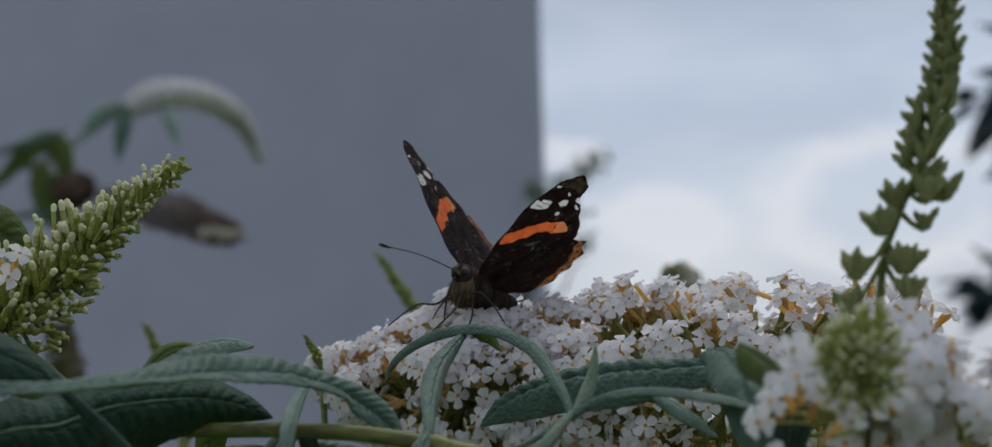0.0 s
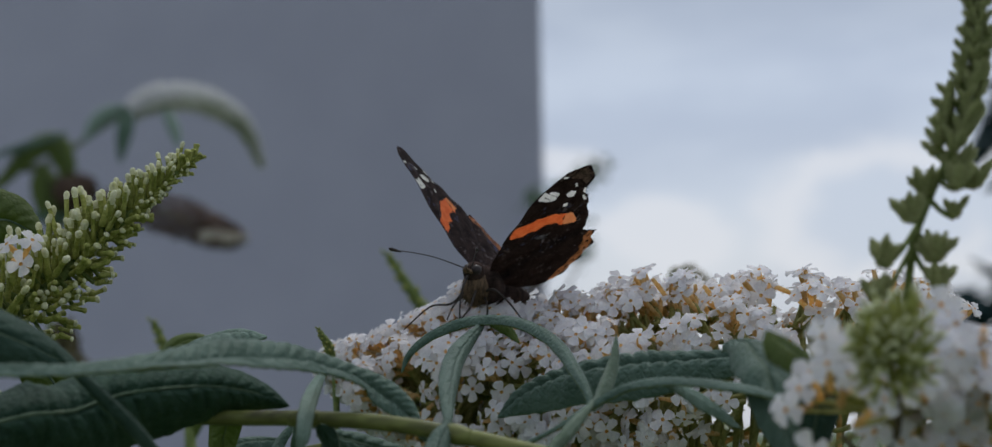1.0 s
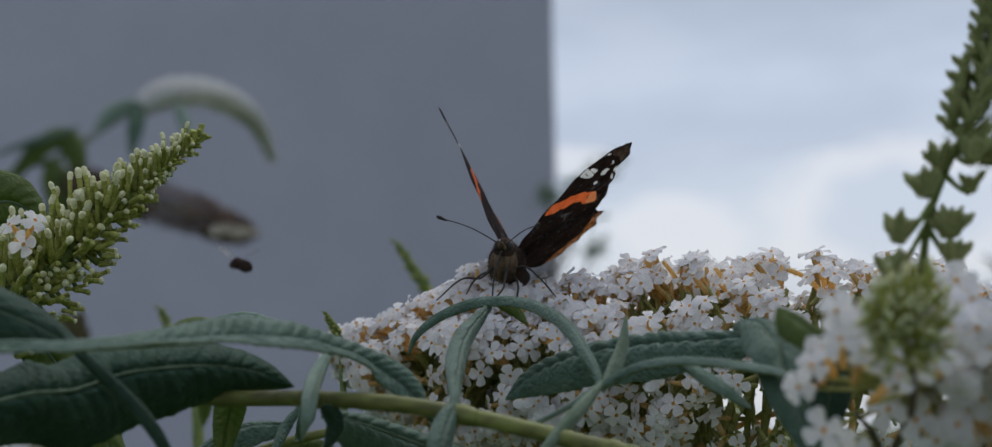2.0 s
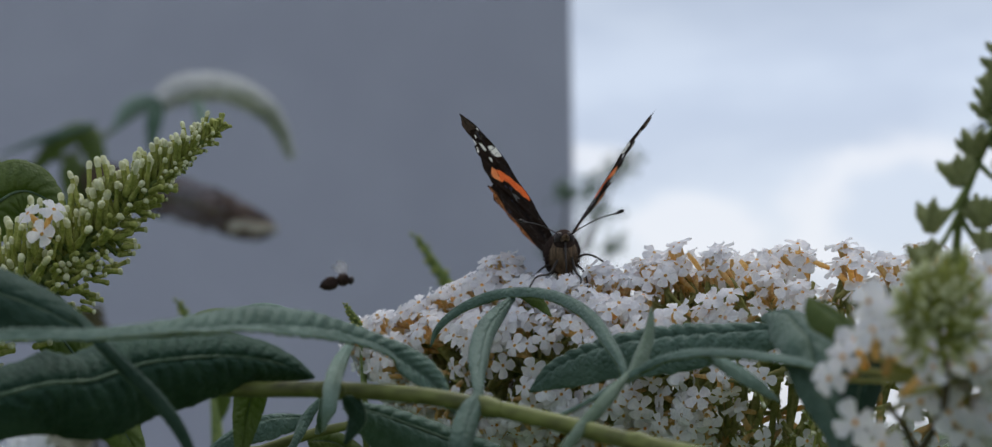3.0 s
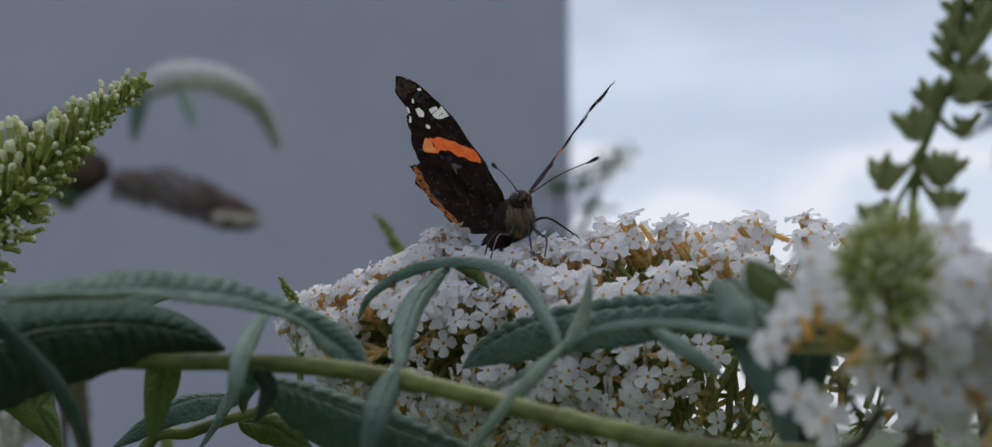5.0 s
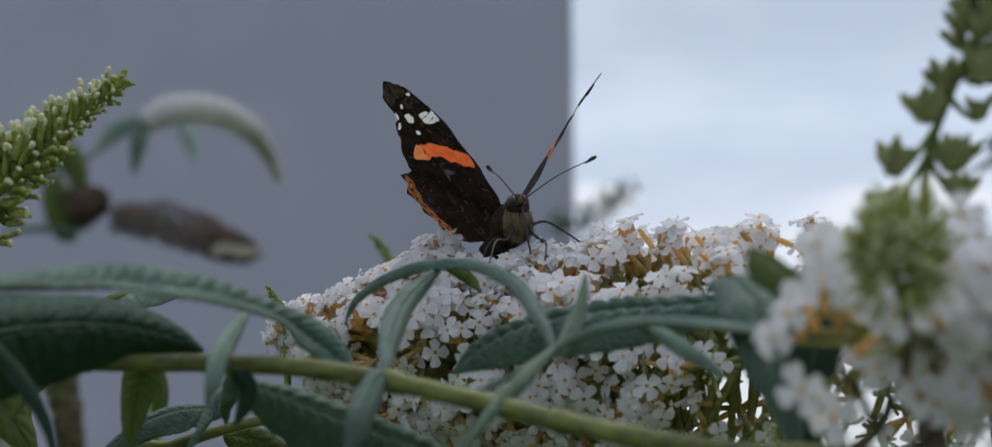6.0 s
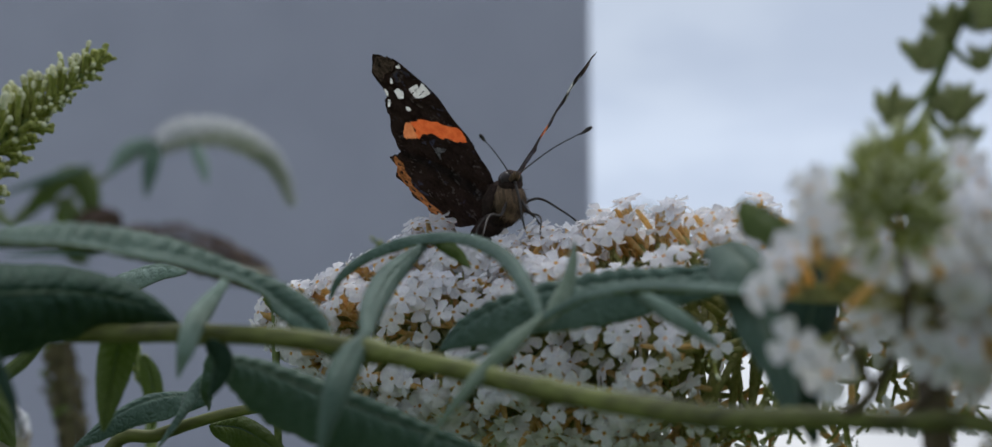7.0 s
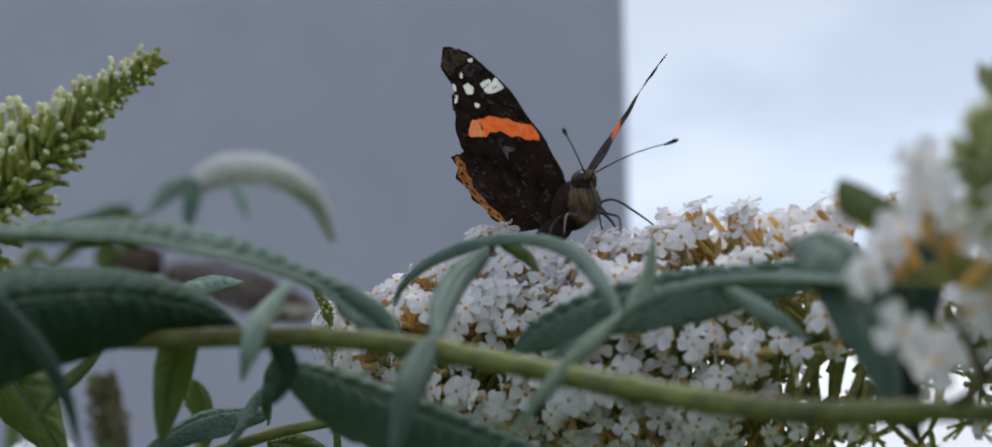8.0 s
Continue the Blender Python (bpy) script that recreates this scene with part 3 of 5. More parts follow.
# ---------- the stem with its leaves before the flowers ----------
def front_branch():
    br = thing("buddleja_branch", mm(70, -190, -1450), "green buddleja stem with long felted grey-green leaves", "plant", "buddleja branches")
    stem(br, [(-140, -118, -16), (-71, -122, -13.8), (-40, -129, -14.7), (-28, -133.5, -15), (-16, -137, -16), (-6, -140, -17.8), (5, -145, -20.5), (15, -150, -23.2),
              (28, -160, -26.1), (36, -167, -27.2), (43.5, -172, -27.4), (50, -176.5, -28.0), (57, -181, -28.4), (62.5, -184, -33), (66, -186, -60), (67, -187, -140), (68, -188, -450), (70, -190, -1455)],
         [0.8, 1.05, 1.15, 1.2, 1.22, 1.22, 1.25, 1.28, 1.32, 1.28, 1.15, 1.05, 1.0, 1.1, 1.4, 2.5, 5, 9], label="smooth yellow-green stem, woody lower down")
    for a, b, c in (((-30.5, -132.6, -14.95), (-28, -133.5, -15.0), (-25.5, -134.3, -15.2)), ((-8.5, -139.2, -17.3), (-6, -140, -17.8), (-3.5, -141.1, -18.4)), ((13.2, -149.1, -22.7), (15, -150, -23.2), (17, -151.5, -23.7))):
        stem(br, [a, b, c], [1.15, 1.62, 1.2], "stem_node", rough=0.12)
    for pts, r in (([(44.5, -172.6, -27.4), (47, -178, -25), (49, -186, -18), (47.5, -190, -9.5)], (0.7, 0.5, 0.45)), ([(50, -176.5, -28.0), (54, -178, -24), (57, -179, -17), (58, -180, -12)], (0.6, 0.5, 0.4)),
                   ([(47, -178, -25), (45, -181, -21.5), (42.5, -184, -19)], (0.45, 0.4, 0.3))):
        stem(br, pts, r, "flower_stalk", M_WOOD, "dark woody flower stalk")
    W = leaf
    # long arching leaf over the stem, seen nearly edge on
    W(br, [(-118, -186, -19), (-92, -184, -13), (-70, -180, -9.6), (-54.8, -176, -9.0), (-43.1, -166, -8), (-35.8, -155, -7), (-27.7, -141, -7.1), (-20, -131, -9.8), (-13.8, -132, -14), (-10, -137, -18.8)],
      3.5, (0.05, -0.28, 0.96), -18, 0.1, 0.12, 46, (-16, 46), label="long arching felted leaf with a drooping tip", mats=[M_SAGE, M_OLIVE], wave=0.1, blunt=1.35)
    # folded leaf: the shade on its down-turned half is put into its dark colour
    W(br, [(-100, -158, -22), (-82, -153, -18), (-67, -148, -14), (-61, -144, -13.4), (-55.2, -140, -11.2), (-48.9, -137, -10.2), (-42.4, -133, -9.9), (-36.6, -129, -10.8), (-31.1, -126, -13.0)],
      8.8, (0, -0.99, 0.16), 41, 0.2, 0.055, 27, mats=[M_SHADETOP, M_OLIVE], blunt=0.9, puff=0.2, groove=0.1, label="dark green quilted leaf folded along its midrib, shade in its colour")
    W(br, [(-40.4, -110, -8), (-42.8, -104, -14), (-44.2, -102, -19.3), (-45.2, -102, -26)], 2.6, (0.2, -1, 0.1), 10, mats=[M_OLIVE, M_OLIVE], label="olive leaf hanging below the stem")
    W(br, [(-61, -158, -5), (-54.5, -157, -11.4), (-48.8, -156, -17.4), (-45.6, -155, -23), (-44.2, -154, -29)], 1.05, (0.3, -1, 0.2), 24, mats=[M_DARK, M_OLIVE], label="narrow dark green leaf hanging in front", quilt=0.02)
    # curled narrow leaf making a hoop, with its hooked tip
    W(br, [(14.8, -134, -13.9), (13.2, -128, -9), (10.2, -115, -2.9), (4.6, -103, 1), (-2.8, -95, 1.8), (-9, -94, -0.2), (-13.3, -95, -3.6), (-14.9, -95, -7.4)],
      1.45, (0.1, -0.5, 0.85), 22, 0.4, 0.03, 8, mats=[M_SAGE, M_OLIVE], label="narrow leaf curled into a hoop", base=0.5)
    W(br, [(-0.2, -96, 1.2), (3.2, -92, 0.3), (5.2, -92, -2.6)], 1.3, (0.5, -0.7, 0.4), 20, mats=[M_OLIVE, M_OLIVE], label="small hooked leaf tip", rib=False)
    W(br, [(-1.1, -96, 0.6), (-5.2, -108, -5), (-6.6, -126, -11.5), (-6.8, -138, -17)], 1.75, (0.35, -0.9, 0.3), 20, 0.3, 0.08, 10, mats=[M_SAGE, M_SAGE], label="pale felted leaf blade rising from the stem", base=0.4)
    W(br, [(-6.6, -139, -15.6), (-8.1, -144.5, -19.1), (-9.4, -149, -23.4), (-11.4, -150, -31)], 1.8, (0.3, -1, 0.25), 16, 0.3, 0.08, 10, mats=[M_SAGE, M_UNDER], label="pale leaf hanging over the stem", base=0.5)
    W(br, [(14.3, -136, -14.6), (16, -133, -11.2), (17.9, -129, -7), (19, -126, -3.0)], 1.75, (-0.3, -0.9, 0.1), 50, 0.2, 0.02, 6, mats=[M_UNDER, M_PALE], label="upright young leaf still folded", base=0.4)
    W(br, [(2.9, -141, -19.8), (8.4, -139, -17.2), (14.7, -137, -13.3), (20.1, -139, -10.7), (26.1, -145, -10.3), (32.7, -154, -11.4), (37, -160, -12.8), (40, -165, -14.8)],
      1.7, (0.0, -0.45, 0.9), 20, 0.3, 0.04, 12, (0, -25), mats=[M_SAGE, M_OLIVE], label="long leaf arching towards the near flowers", blunt=1.5, base=0.25)
    W(br, [(14.7, -137, -13.3), (11.2, -143, -16.9), (6.8, -148, -21.5), (0.5, -150, -29.5)], 1.0, (0.3, -0.9, 0.4), 25, mats=[M_UNDER, M_OLIVE], label="thin leaf crossing the stem", base=0.5, quilt=0.02)
    W(br, [(46, -127, -6.5), (32.3, -120, -7.6), (23.1, -116, -8.1), (13.8, -110, -9.1), (6.4, -106, -11.6), (1, -104, -15.2)], 5.2, (0.05, -0.68, 0.73), 16, 0.35, 0.075, 18, skew=0.35, puff=0.2, groove=0.2,
      mats=[M_SAGE, M_UNDER], label="broad quilted grey-green leaf", blunt=0.95)
    W(br, [(35.6, -130, -4.6), (37.1, -138, -5.1), (37.6, -146, -7.4), (37.8, -153.0, -9.1), (38.5, -159.0, -15.5), (39.8, -163.0, -21.3), (40.8, -166.0, -29.0)], 3.8, (-0.1, -0.85, 0.5), 14, 0.25, 0.06, 14,
      mats=[M_TOP, M_UNDER], label="blue-green leaf bending down beside the near flowers", blunt=0.8, base=0.4)
    W(br, [(24.5, -141, -10.2), (28.5, -142, -12.2), (32.2, -143, -14.8), (35.5, -143, -17.8)], 1.6, (0.2, -0.6, 0.8), 20, 0.2, 0.05, 10, mats=[M_PALE, M_UNDER], label="narrow pale leaf bending down", blunt=0.9, base=0.5)
    # the shade behind the near flowers is painted into this leaf's dark colour
    W(br, [(47, -158, -6), (44.5, -160, -13), (43, -160, -20), (44, -158, -30)], 3.4, (0.2, -0.9, 0.2), 14, mats=[M_DARK, M_OLIVE], label="dark green leaf, shade of the near flowers in its colour", quilt=0.02)
    W(br, [(34.2, -178, -5.4), (37.4, -180, -8.0), (41.0, -182, -11.4)], 2.7, (0.3, -0.75, 0.6), 18, mats=[M_OLIVE, M_OLIVE], label="short olive leaf")
    W(br, [(-27.1, -122, -16.9), (-19.7, -118, -19.2), (-9, -114, -23.3), (0.4, -110, -26.9), (13, -106, -31.5)], 4.8, (0.1, -0.85, 0.5), 34, 0.35, 0.075, 18, puff=0.2, groove=0.2, mats=[M_TOP, M_UNDER], label="dark quilted leaf below the stem", blunt=0.9)
    W(br, [(-25.7, -122.0, -7.3), (-26.8, -129.0, -11.0), (-27.2, -138.0, -14.6), (-27.7, -142.0, -17.9), (-28.8, -141.0, -21.1)], 1.45, (0.5, -0.9, 0.1), 24, mats=[M_PALE, M_UNDER], label="small pale leaf at a stem node", base=0.5)
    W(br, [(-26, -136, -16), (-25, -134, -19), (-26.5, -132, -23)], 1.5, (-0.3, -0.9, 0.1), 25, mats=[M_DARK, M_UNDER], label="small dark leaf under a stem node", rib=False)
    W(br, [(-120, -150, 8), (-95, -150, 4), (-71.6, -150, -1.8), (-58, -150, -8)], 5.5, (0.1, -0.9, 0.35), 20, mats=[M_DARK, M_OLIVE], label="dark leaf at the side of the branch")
    return br


def back_branches():
    br = thing("buddleja_branch", mm(-60, -20, -1450), "thin buddleja twig with drooping leaves", "plant", "buddleja branches")
    stem(br, [(-27.2, -34, -19), (-37.7, -37, -20.9), (-48.3, -38, -24.3), (-56.9, -38, -28), (-64, -32, -60), (-60, -20, -300), (-60, -20, -1455)], [0.8, 0.95, 1.1, 1.2, 1.6, 3, 6], label="thin green twig")
    W = leaf
    W(br, [(-38.3, -45, -18.2), (-45.8, -48, -18.3), (-52.2, -50, -20.9), (-60, -52, -27)], 3.0, (0.1, -0.7, 0.7), 26, mats=[M_SAGE, M_UNDER], label="grey-green leaf drooping from the twig")
    W(br, [(-34, -70, -14.5), (-37.2, -72, -18.3), (-39.1, -75, -22.3), (-42, -78, -28)], 1.0, (0.4, -0.9, 0.3), 30, twist=(0, 70), mats=[M_SAGE, M_UNDER], label="narrow twisted leaf")
    W(br, [(-40, -35, -22.6), (-34.8, -30, -23.2), (-26, -28, -29)], 3.2, (0.1, -0.9, 0.4), 14, mats=[M_OLIVE, M_OLIVE], label="olive leaf below the twig")
    W(br, [(-86, -66, 2), (-79.7, -65, -5.6), (-74.7, -65, -13.4), (-70.8, -65, -19.2), (-66, -65, -27)], 5.4, (0.2, -1, 0.2), 8, mats=[M_OLIVE, M_OLIVE], label="pointed green leaf")
    W(br, [(-59.9, -72.0, -10.6), (-63.0, -74.0, -13.9), (-65.4, -76.0, -16.6), (-67.9, -78.0, -21.0)], 1.1, (0.3, -0.8, 0.4), 24, mats=[M_OLIVE, M_OLIVE], label="narrow olive leaf under the stem", base=0.4)
    W(br, [(-78.8, 120.0, 0.5), (-77.1, 122.0, -4.7), (-76.3, 124.0, -11.5), (-77.1, 126.0, -17.5)], 2.6, (0.2, -1, 0.1), 12, mats=[M_OLIVE, M_OLIVE], label="pale green leaf far behind the twig")
    W(br, [(-31.2, -90.0, -13.2), (-31.8, -88.0, -16.5), (-32.9, -84.0, -19.7), (-36.6, -60.0, -21.2)], 1.5, (0.4, -0.9, 0.1), 24, mats=[M_TOP, M_UNDER], label="small grey-green leaf over the twig", base=0.4)
    W(br, [(-106, -50, 13), (-97, -50, 22.0), (-91, -50, 24.5), (-83.5, -50, 20.5)], 6.6, (0.1, -1.0, -0.05), 8, mats=[M_OLIVE, M_OLIVE], label="light green leaf behind the bud spike")
    W(br, [(-66, -40, -4), (-54, -48, 1.2), (-46.5, -55, 2.2), (-40.5, -60, 0.8)], 3.6, (0, -0.6, 0.8), 22, mats=[M_PALE, M_UNDER], label="grey-green leaf tip behind the stem")
    W(br, [(-66, -30, -3), (-60, -28, 2.0), (-53, -28, 1.6)], 2.2, (0, -0.9, 0.5), 10, mats=[M_OLIVE, M_OLIVE], label="olive leaf tip behind the stem", rib=False)
    return br


front_branch()
back_branches()


# ---------- flowers ----------
def thin_low(p, rng):
    """Where the spike is still in bud: its underside towards the base."""
    return p.x > 40 and p.z < -11 and rng.random() < 0.5


MAIN_AXIS = [(-29, -22, -4.5), (-17, -28, -8), (0, -36, -10), (24, -46, -10), (46, -58, -9.5), (84, -79, -10)]
MAIN = panicle("flower_panicle", "dense white buddleja panicle with orange throats", MAIN_AXIS, [3.0, 9.8, 16.8, 19.8, 21.0, 17], 1880, 3,
        300, front=lambda p: p.y * 0.9 - p.z * 0.6, bare=thin_low, loose=-10, size=0.88, lump=0.09, seat=lambda p: (-4 < p.x < 15 and p.z > 9.5) or (2 < p.x < 13 and p.z > 7.0 and p.y < -40) or (p.x > 43 and p.z < -12 and (p.x * 7.3 + p.z * 3.1 + p.y) % 1 < 0.5))


def open_cymes():
    """Bunches of florets that stand out from the panicle towards its tip, with their amber tubes bare."""
    rng = random.Random(61)
    o = MAIN.location
    for heart, out, count, spread in (((-17.5, -31.0, -2.2), (-0.55, -0.05, 0.8), 10, 0.8),
                                   ((-22.8, -30.0, -3.7), (-0.85, -0.1, 0.5), 8, 0.7),
                                   ((-11.3, -34.0, 0.3), (-0.2, -0.05, 0.95), 10, 0.75),
                                   ((-1.7, -37.0, 5.7), (-0.15, -0.1, 0.95), 10, 0.85),
                                   ((-5.6, -38.0, 3.0), (-0.4, -0.6, 0.6), 6, 0.6),
                                   ((-6.7, -50.0, -4.8), (-0.3, -0.9, 0.2), 6, 0.7),
                                   ((2.9, -46.0, 1.8), (0.1, -0.8, 0.45), 6, 0.7),
                                   ((-27.0, -25.0, -4.5), (-0.9, 0.0, 0.4), 7, 0.7), ((-14.5, -38.0, -5.0), (-0.4, -0.55, 0.7), 8, 0.8), ((-21.5, -36.0, -9.0), (-0.7, -0.6, 0.3), 7, 0.7)):
        h, out = mm(*heart) - o, Vector(out).normalized()
        a, b = out.orthogonal().normalized(), out.cross(out.orthogonal()).normalized()
        for k in range(count):
            turn, tilt = k * 2.4 + rng.uniform(-0.4, 0.4), spread * math.sqrt((k + 0.5) / count)
            way = (out * math.cos(tilt) + (a * math.cos(turn) + b * math.sin(turn)) * math.sin(tilt)).normalized()
            floret(MAIN, aim(h + way * rng.uniform(0.0056, 0.0074), (way + Vector((rng.gauss(0, 0.12), rng.gauss(-0.1, 0.12), rng.gauss(0, 0.12)))).normalized(), rng.uniform(0, 6), rng.uniform(0.86, 0.98)), rng)
        foot = Vector((h.x, h.y, h.z)) - out * 0.009
        v, f = tube([foot, (foot + h) / 2 + Vector((0.0003, 0, 0)), h], [0.0007, 0.0006, 0.0009], 6)
        part("flower_stalk", mesh("flower_stalk", v, f, M_PEDICEL), MAIN)


open_cymes()
NEAR = panicle("flower_panicle", "near white buddleja panicle with open four-petalled florets", [(54, -188, -10), (61, -180, -16), (71, -168, -24), (87, -150, -41)],
        [4.5, 9, 14, 18], 168, 8, 130, front=lambda p: p.y)


def near_florets():
    """Open florets at the near panicle's side, each on its own stalk."""
    rng = random.Random(12)
    o = NEAR.location
    for p, w in (((36.9, -186, -13.0), (-0.3, -1, 0.3)), ((35.2, -186, -15.6), (-0.6, -0.9, 0.1)), ((38.1, -186, -20.9), (-0.1, -1, 0.1)), ((46.0, -186, -18.5), (0, -1, 0.1)), ((49.5, -185, -19.8), (0.1, -1, 0)),
                 ((41.4, -185, -23.6), (-0.2, -1, -0.3)), ((53.1, -186, -11.9), (0.1, -1, 0.2)), ((54.6, -185, -20.5), (0.2, -1, -0.1)), ((55.7, -184, -17.1), (0.3, -0.9, 0.1)), ((52.0, -185, -22.4), (0.1, -1, -0.3)),
                 ((38.6, -185, -11.0), (-0.2, -0.8, 0.6)), ((44.6, -183, -12.6), (0, -0.8, 0.5)), ((48.0, -183, -12.2), (0.2, -0.7, 0.6)),
                 ((38.5, -195.0, -7.0), (-0.3, -0.9, 0.1)), ((38.7, -196.0, -10.3), (-0.1, -0.9, 0.3)), ((40.5, -193.0, -7.4), (-0.3, -0.9, 0.1)), ((43.5, -192.0, -11.6), (0.1, -0.9, 0.5)), ((41.4, -195.0, -11.5), (0.3, -0.9, 0.7)), ((55.0, -186.0, -2.9), (-0.3, -0.9, 0.1)), ((56.3, -188.0, -5.4), (0.1, -0.9, 0.5)), ((51.7, -194.0, -11.1), (0.3, -0.9, 0.7)), ((54.9, -192.0, -11.5), (-0.1, -0.9, 0.3)), ((49.4, -196.0, -13.1), (-0.3, -0.9, 0.1)), ((57.3, -186.0, -8.0), (0.1, -0.9, 0.5)), ((45.2, -197.0, -14.7), (0.3, -0.9, 0.7))):
        way = (Vector(w) + Vector((rng.gauss(0, 0.15), 0, rng.gauss(0, 0.15)))).normalized()
        m = aim(mm(*p) - o, way, rng.uniform(0, 6), rng.uniform(0.95, 1.08))
        floret(NEAR, m, rng)
        foot = mm(*p) - o - way * 0.0058
        v, f = tube([foot, foot * 0.5 + (mm(52, -180, -16) - o) * 0.5, mm(55, -178, -15) - o], [0.0003, 0.0004, 0.0005], 6)
        part("flower_stalk", mesh("flower_stalk", v, f, M_PEDICEL), NEAR)


near_florets()


def stalk_of(axis_end, foot, name="flower_stalk", group="buddleja branches"):
    """The woody stem that carries a flower up from the ground."""
    th = thing("buddleja_branch", mm(*foot), "woody buddleja stem rising from the ground", "plant", group)
    a, b = Vector(axis_end), Vector(foot)
    stem(th, [a, a * 0.9 + b * 0.1 + Vector((6, 4, 0)), a * 0.5 + b * 0.5, b + Vector((0, 0, -5))], [1.6, 2.2, 4, 7], material=M_WOOD)


stalk_of((84, -79, -10), (110, -60, -1450))
stalk_of((87, -150, -41), (120, -130, -1450))


def bud_spike(label, axis, radii, count, seed, buds, lean=0.9, size=1.0, stars=()):
    rng = random.Random(seed)
    base = mm(*axis[-1])
    th = thing("bud_spike", base, label, "flower bud", "flower panicles")
    rest = Joined()
    v, f = tube([mm(*q) - base for q in axis], [0.0005, 0.0009, 0.0013, 0.0017], 8)
    part("rachis", mesh("rachis", v, f, M_STALK), th, "green flower stalk")
    for i in range(count):
        s = ((i + 0.3) / count) ** 0.75
        c, d = along(axis, s)
        u = s * (len(radii) - 1)
        k = min(int(u), len(radii) - 2)
        r = radii[k] + (radii[k + 1] - radii[k]) * (u - k)
        a = i * 2.399963 + rng.uniform(-0.3, 0.3)
        e1 = d.cross(Vector((0, 1, 0))).normalized()
        e2 = e1.cross(d)
        out = math.cos(a) * e1 + math.sin(a) * e2
        way = (out - d * ((lean + 2.0 * max(0, 0.1 - s) / 0.1) * rng.uniform(0.35, 1.1)) + Vector((rng.gauss(0, 0.15), rng.gauss(0, 0.15), rng.gauss(0, 0.15)))).normalized()
        deep = r * (rng.uniform(0.3, 1.0) if r > 4 else rng.uniform(0.3, 0.9))
        young = out.z < -0.1 and rng.random() < 0.35 or s < 0.1
        kinds = YOUNG_BUDS if young else SHORT_BUDS if out.z < -0.1 else buds
        ln = rng.uniform(0.75, 1.2) * (0.8 if out.z < -0.1 else 1.0) * size * (0.55 + 0.6 * min(1, r / 9))
        way = (way + Vector((0, 0, 0.7 if out.z > 0 else 0.3))).normalized()
        place = c + out * max(0.3, deep * (0.9 if out.z < -0.1 else 1.0) - 3.2 * ln) - d * rng.uniform(-1, 1)
        m = aim(mm(*place) - base, way, rng.uniform(0, 6), ln)
        if i % 2 == 0 or i > count - 60:
            part("bud", kinds[i % 3], th, "", m)
        else:
            b = kinds[i % 3]
            rest.add([q.co for q in b.vertices], [tuple(q.vertices) for q in b.polygons], m, [q.material_index + (2 if young else 0) for q in b.polygons])
        if i % 3 == 0 and r > 4:
            sv, sf = tube([mm(*c) - base, mm(*place) - base], [0.0004, 0.0004], 4, 3, cap=False)
            part("bud_stalk", mesh("bud_stalk", sv, sf, M_STALK), th)
    part("bud_mass", rest.mesh("bud_mass", [M_BUD, M_BUDTIP, M_BUD, M_BUD]), th, "massed small green buds")["kind"] = "stuff"
    for p, w in stars:
        floret(th, aim(mm(*p) - base, w, 0.4, 0.95), rng, "first open white floret")
    return th


SPIKE = [(-51.6, -72, 33.0), (-58, -72, 27.8), (-66.8, -72, 20.1), (-77.7, -72, 10.3), (-89.7, -72, 1.6), (-104, -70, -9)]
bud_spike("green buddleja bud spike with pale bud tips and first open florets", SPIKE, [0.8, 2.9, 7.0, 11.0, 13.5, 13.5], 720, 21, BUDS,
          stars=[((-78.2, -87, 16.9), (0.5, -0.7, 0.6)), ((-80.2, -87, 12.8), (0.5, -0.9, -0.2)), ((-82.8, -86, 16.4), (-0.6, -0.7, 0.6))])
stalk_of((-104, -70, -9), (-130, -40, -1450))


